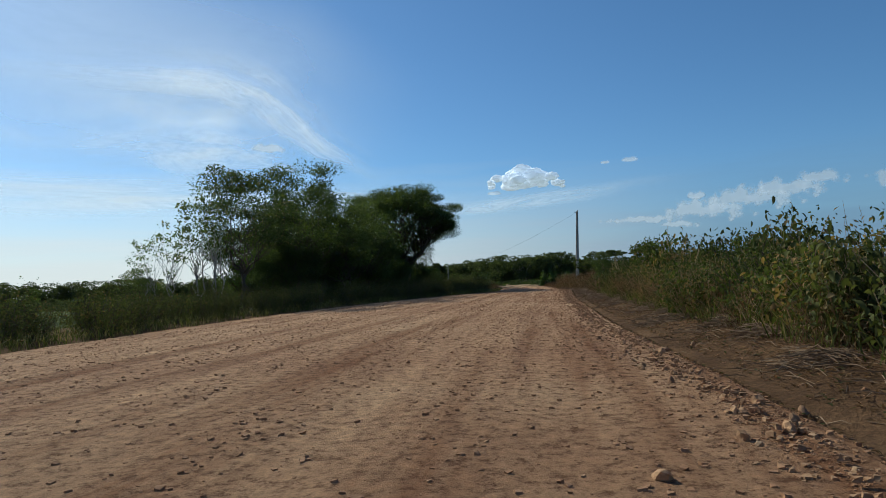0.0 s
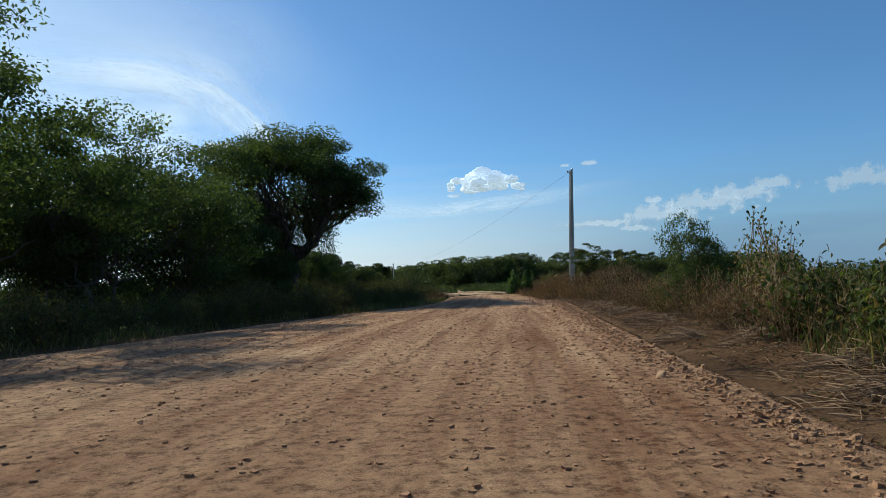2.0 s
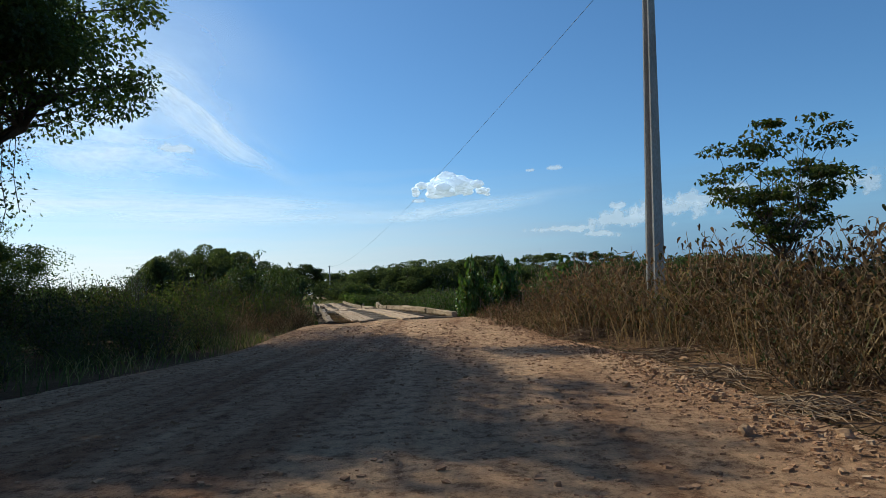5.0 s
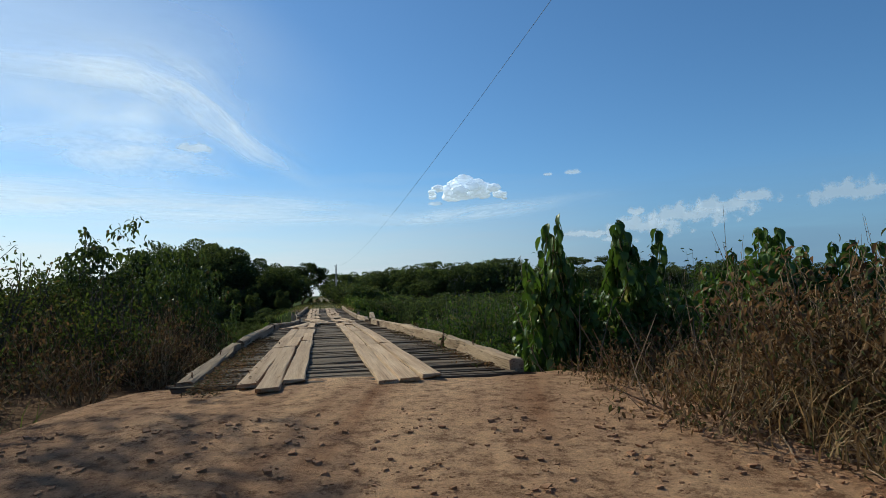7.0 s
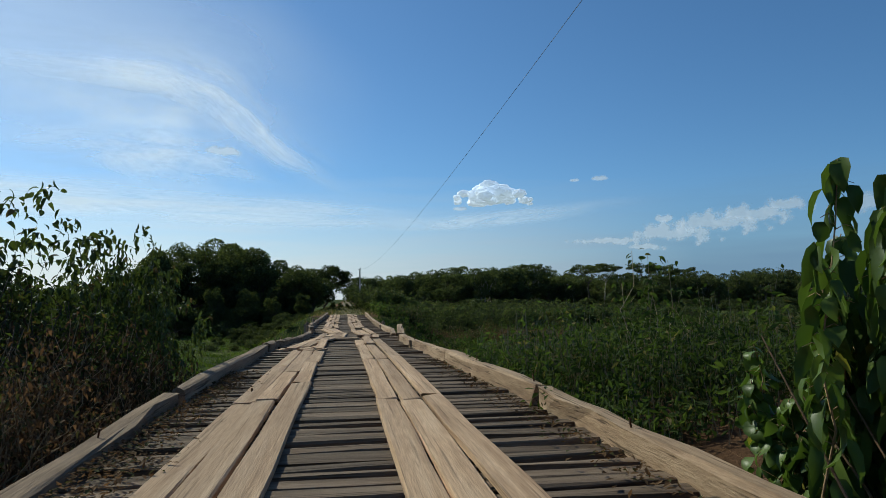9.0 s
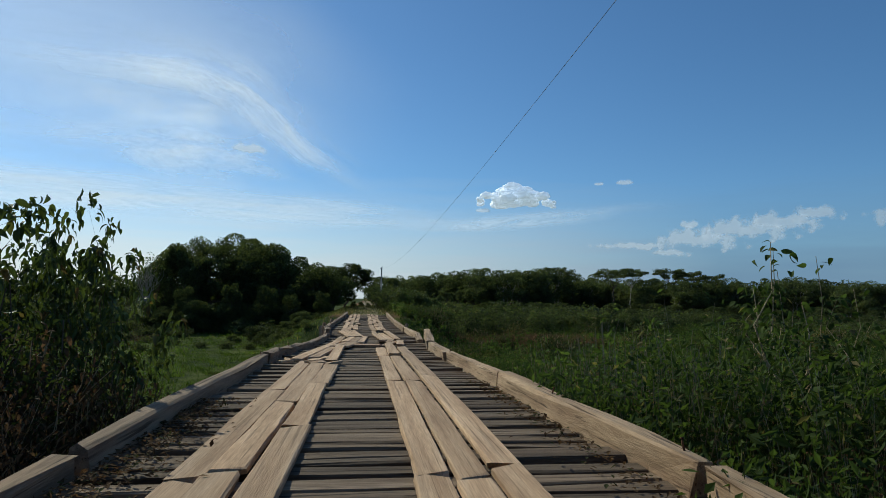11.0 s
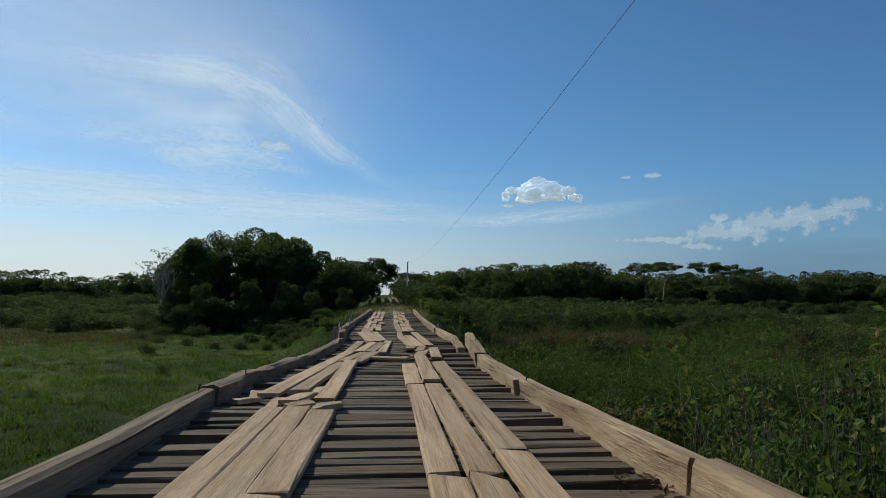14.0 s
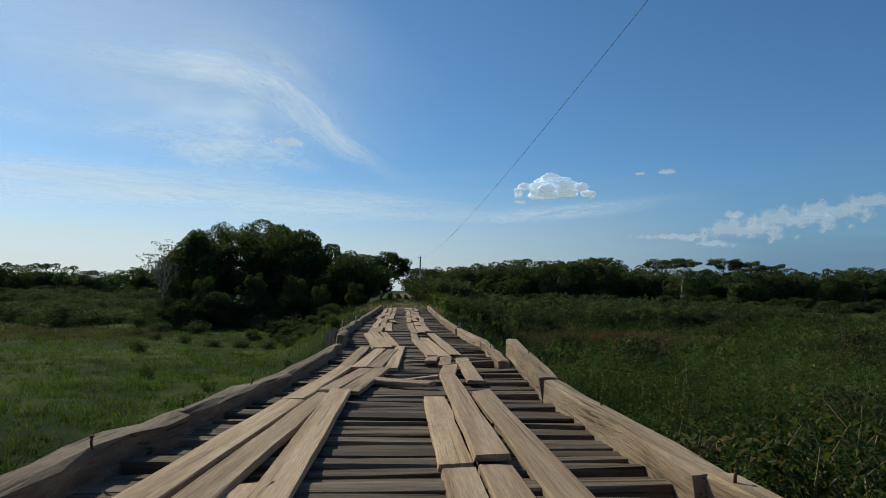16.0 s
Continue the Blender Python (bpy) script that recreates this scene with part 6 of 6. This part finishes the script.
STALK_GREEN = surface("green_stalk", [(0.3, (0.06, 0.07, 0.025)), (0.7, (0.13, 0.13, 0.055))], 2.0, 0.9, 30.0)
marsh(1700, 0.2, 11, 13, 1.4, 0.11, MARSH, PALE_STEM, "tall marsh herbs with pale stalks beside the bridge", 2.9, 0.007, 10)
marsh(2400, 0.5, 12, 10, 1.15, 0.07, MARSH, PALE_STEM, "pale dry stalks standing above the marsh plants", 2.9, 0.008, 4)
marsh(5200, 0.5, 13, 14, 0.95, 0.1, MARSH, STALK_GREEN, "dense leafy green marsh plants beside the bridge", 2.2)
marsh(7500, 9, 38, 28, 1.3, 0.14, MARSH, STALK_GREEN, "dense low green marsh plants beside the bridge", 2.2)
marsh(6000, 34, 110, 70, 1.15, 0.3, MARSH, DRY_STEM, "green marsh plants stretching to the far bushes", 3.0)

# ---- small things on the ground ----


def stone_data(seed):
    bm = bmesh.new()
    bmesh.ops.create_icosphere(bm, subdivisions=2, radius=1)
    for v in bm.verts:
        n = noise.noise(v.co * 1.3 + Vector((seed, seed * 0.7, 0))) + 0.4 * noise.noise(v.co * 3.1 + Vector((0, seed, 0)))
        v.co *= 0.95 + 0.5 * n
        v.co.z *= 0.7
    me = bpy.data.meshes.new("stone")
    bm.to_mesh(me)
    bm.free()
    me.materials.append(GRAVEL)
    return me


def road_z(x, y):
    l, rt = edge_l(y) - 0.3, edge_r(y) + 0.9
    t = (x - l) / (rt - l)
    return np.where(t < 1, road_height(x, y, np.clip(t, 0, 1)), land(x, y))


STONES = [stone_data(500 + i) for i in range(6)]
r = np.random.default_rng(88)
for k in range(290):
    y = r.uniform(-92, -14)
    x = float(edge_r(y)) + r.normal() * 0.4 + 0.15
    s = 0.03 + 0.06 * r.random() ** 2
    ob = new("stone", STONES[int(r.integers(6))])
    ob.matrix_world = Matrix.Translation((x, y, float(road_z(x, y)) + s * 0.2)) @ Euler(r.uniform(0, 6, 3)).to_matrix().to_4x4() @ Matrix.Diagonal((s, s * 0.8, s * 0.8, 1))
    tagged(ob, "pale reddish broken stone at the road's edge", "stone", "stones along the road edge")
grit = Mesh()
tet = np.array([(x, y, z) for z in (-0.5, 0.55) for x, y in ((-0.8, -0.7), (0.8, -0.7), (0.8, 0.7), (-0.8, 0.7))])
tf = [(4, 5, 6, 7), (0, 1, 5, 4), (1, 2, 6, 5), (2, 3, 7, 6), (3, 0, 4, 7)]
n = 46000
y = rng.uniform(-92, -5, n)
lanes = rng.choice([0.12, 0.24, 0.33, 0.44, 0.565, 0.675, 0.785], n) + 0.022 * rng.normal(size=n)
pick = rng.random(n)
t = np.where(pick < 0.3, 0.93 + 0.05 * rng.normal(size=n), np.where(pick < 0.75, lanes, rng.uniform(0.02, 0.98, n)))
x = edge_l(y) - 0.3 + t * (edge_r(y) + 0.9 - edge_l(y) + 0.3)
z = road_z(x, y)
s = 0.008 + 0.03 * rng.random(n) ** 3.5
for i in range(n):
    a = rng.uniform(0, 6.28)
    c, sn = math.cos(a), math.sin(a)
    v = tet * s[i] * rng.uniform(0.35, 1.3, (8, 3))
    grit.add(np.stack([v[:, 0] * c - v[:, 1] * sn + x[i], v[:, 0] * sn + v[:, 1] * c + y[i], v[:, 2] + z[i]], 1), tf)
tagged(new("gravel", grit.data("gravel", CLOD)), "loose gravel and clods scattered over the dirt road", "gravel", kind="stuff")
ridge = Mesh()
n = 5200
y = rng.uniform(-92, -11, n)
off = rng.normal(size=n) * 0.2
x = edge_r(y) + 0.1 + off
z = road_z(x, y) + 0.07 * np.exp(-(off / 0.18) ** 2) * rng.random(n)
s = 0.01 + 0.034 * rng.random(n) ** 3
for i in range(n):
    a = rng.uniform(0, 6.28)
    c, sn = math.cos(a), math.sin(a)
    v = tet * s[i] * rng.uniform(0.35, 1.3, (8, 3))
    ridge.add(np.stack([v[:, 0] * c - v[:, 1] * sn + x[i], v[:, 0] * sn + v[:, 1] * c + y[i], v[:, 2] + z[i]], 1), tf)
tagged(new("gravel", ridge.data("gravel", GRAVEL)), "low ridge of loose stones along the road's edge", "gravel", kind="stuff")
straw = Mesh()
n = 1300
y = rng.uniform(-92, -4, n)
x = edge_r(y) + 0.6 + 2.0 * rng.uniform(0, 1, n)
z = road_z(x, y) + 0.02
for i in range(n):
    a, ln, h = rng.uniform(0, 6.28), 0.12 + 0.8 * rng.random() ** 2, rng.uniform(0, 0.05)
    d = np.array([math.cos(a), math.sin(a), 0]) * ln
    p0 = np.array([x[i], y[i], z[i]])
    straw.tube([p0, p0 + d * 0.5 + (0, 0, h), p0 + d + (0, 0, h * 0.3)], [0.006, 0.006, 0.003], 3, False)
stuff("dry_stalks", straw, DEAD_STALK, "fallen dry stalks littering the verge")
heap, r2 = Mesh(), np.random.default_rng(600)
for k in range(420):
    p0 = np.array([r2.uniform(2.8, 13), r2.uniform(-6.5, -2.6), 0.0])
    p0[2] = float(land(p0[0], p0[1]))
    a, ln, rise = r2.uniform(0, 6.28), r2.uniform(0.5, 1.5), r2.uniform(0.15, 1.2)
    d = np.array([math.cos(a) * math.cos(rise), math.sin(a) * math.cos(rise), math.sin(rise)]) * ln
    heap.tube([p0, p0 + d * 0.5 + r2.normal(size=3) * 0.03, p0 + d], [0.009, 0.008, 0.004], 4, False)
for k in range(30):
    y0 = -88 + 2.8 * k + r2.uniform(-1, 1)
    x0 = float(edge_r(y0) + verge(y0)) + r2.uniform(-0.5, 0.5)
    size = r2.uniform(0.7, 1.3)
    for i in range(130):
        a, ln = r2.uniform(0, 6.28), r2.uniform(0.3, 0.9) * size
        c = np.array([*(r2.normal(size=2) * (0.36, 0.3)), 0.0]) * size
        lift = max(0.0, 0.24 - 0.4 * math.hypot(c[0], c[1])) * r2.random() + 0.01
        c += (x0, y0, float(land(x0 + c[0], y0 + c[1])) + lift)
        d = np.array([math.cos(a), math.sin(a), r2.normal() * 0.12]) * ln / 2
        heap.tube([c - d, c + (0, 0, 0.06 * r2.random()), c + d * (1, 1, 0.4)], [0.006, 0.006, 0.003], 3, False)
stuff("straw_tangle", heap, DEAD_STALK, "tangled heaps of dry fallen stalks on the verge")
litter = Mesh()
n = 2600
y = rng.uniform(-4.2, 4.4, n)
x = bridge_x(y) - 1.7 + np.abs(rng.normal(size=n)) * 0.22
c = np.stack([x, y, bridge_z(y) + 0.02 + 0.05 * rng.random(n)], 1)
leaves(litter, c, 0.05, 0.026, 0.0, None, 0.7)
n = 800
y = rng.uniform(-3.2, 6.0, n)
x = np.interp(y, [-3, 6, 10], [2.1, 1.95, 1.85]) - np.abs(rng.normal(size=n)) * 0.16
leaves(litter, np.stack([x, y, bridge_z(y) + 0.02 + 0.04 * rng.random(n)], 1), 0.05, 0.026, 0.0, None, 0.7)
tagged(new("leaf_litter", litter.data("leaf_litter", LEAF_DRY)), "brown leaf litter heaped along the bridge kerb", "litter", kind="stuff")

floor_litter = Mesh()
n = 26000
y = rng.uniform(-95, -4, n)
x = edge_r(y) + 0.5 + 3.0 * rng.uniform(0, 1, n)
c = np.stack([x, y, road_z(x, y) + 0.015 + 0.02 * rng.random(n)], 1)
leaves(floor_litter, c, 0.075, 0.04, 0.0, None, 0.75)
tagged(new("leaf_litter", floor_litter.data("leaf_litter", LEAF_DRY)), "brown dead leaves scattered over the verge", "litter", kind="stuff")
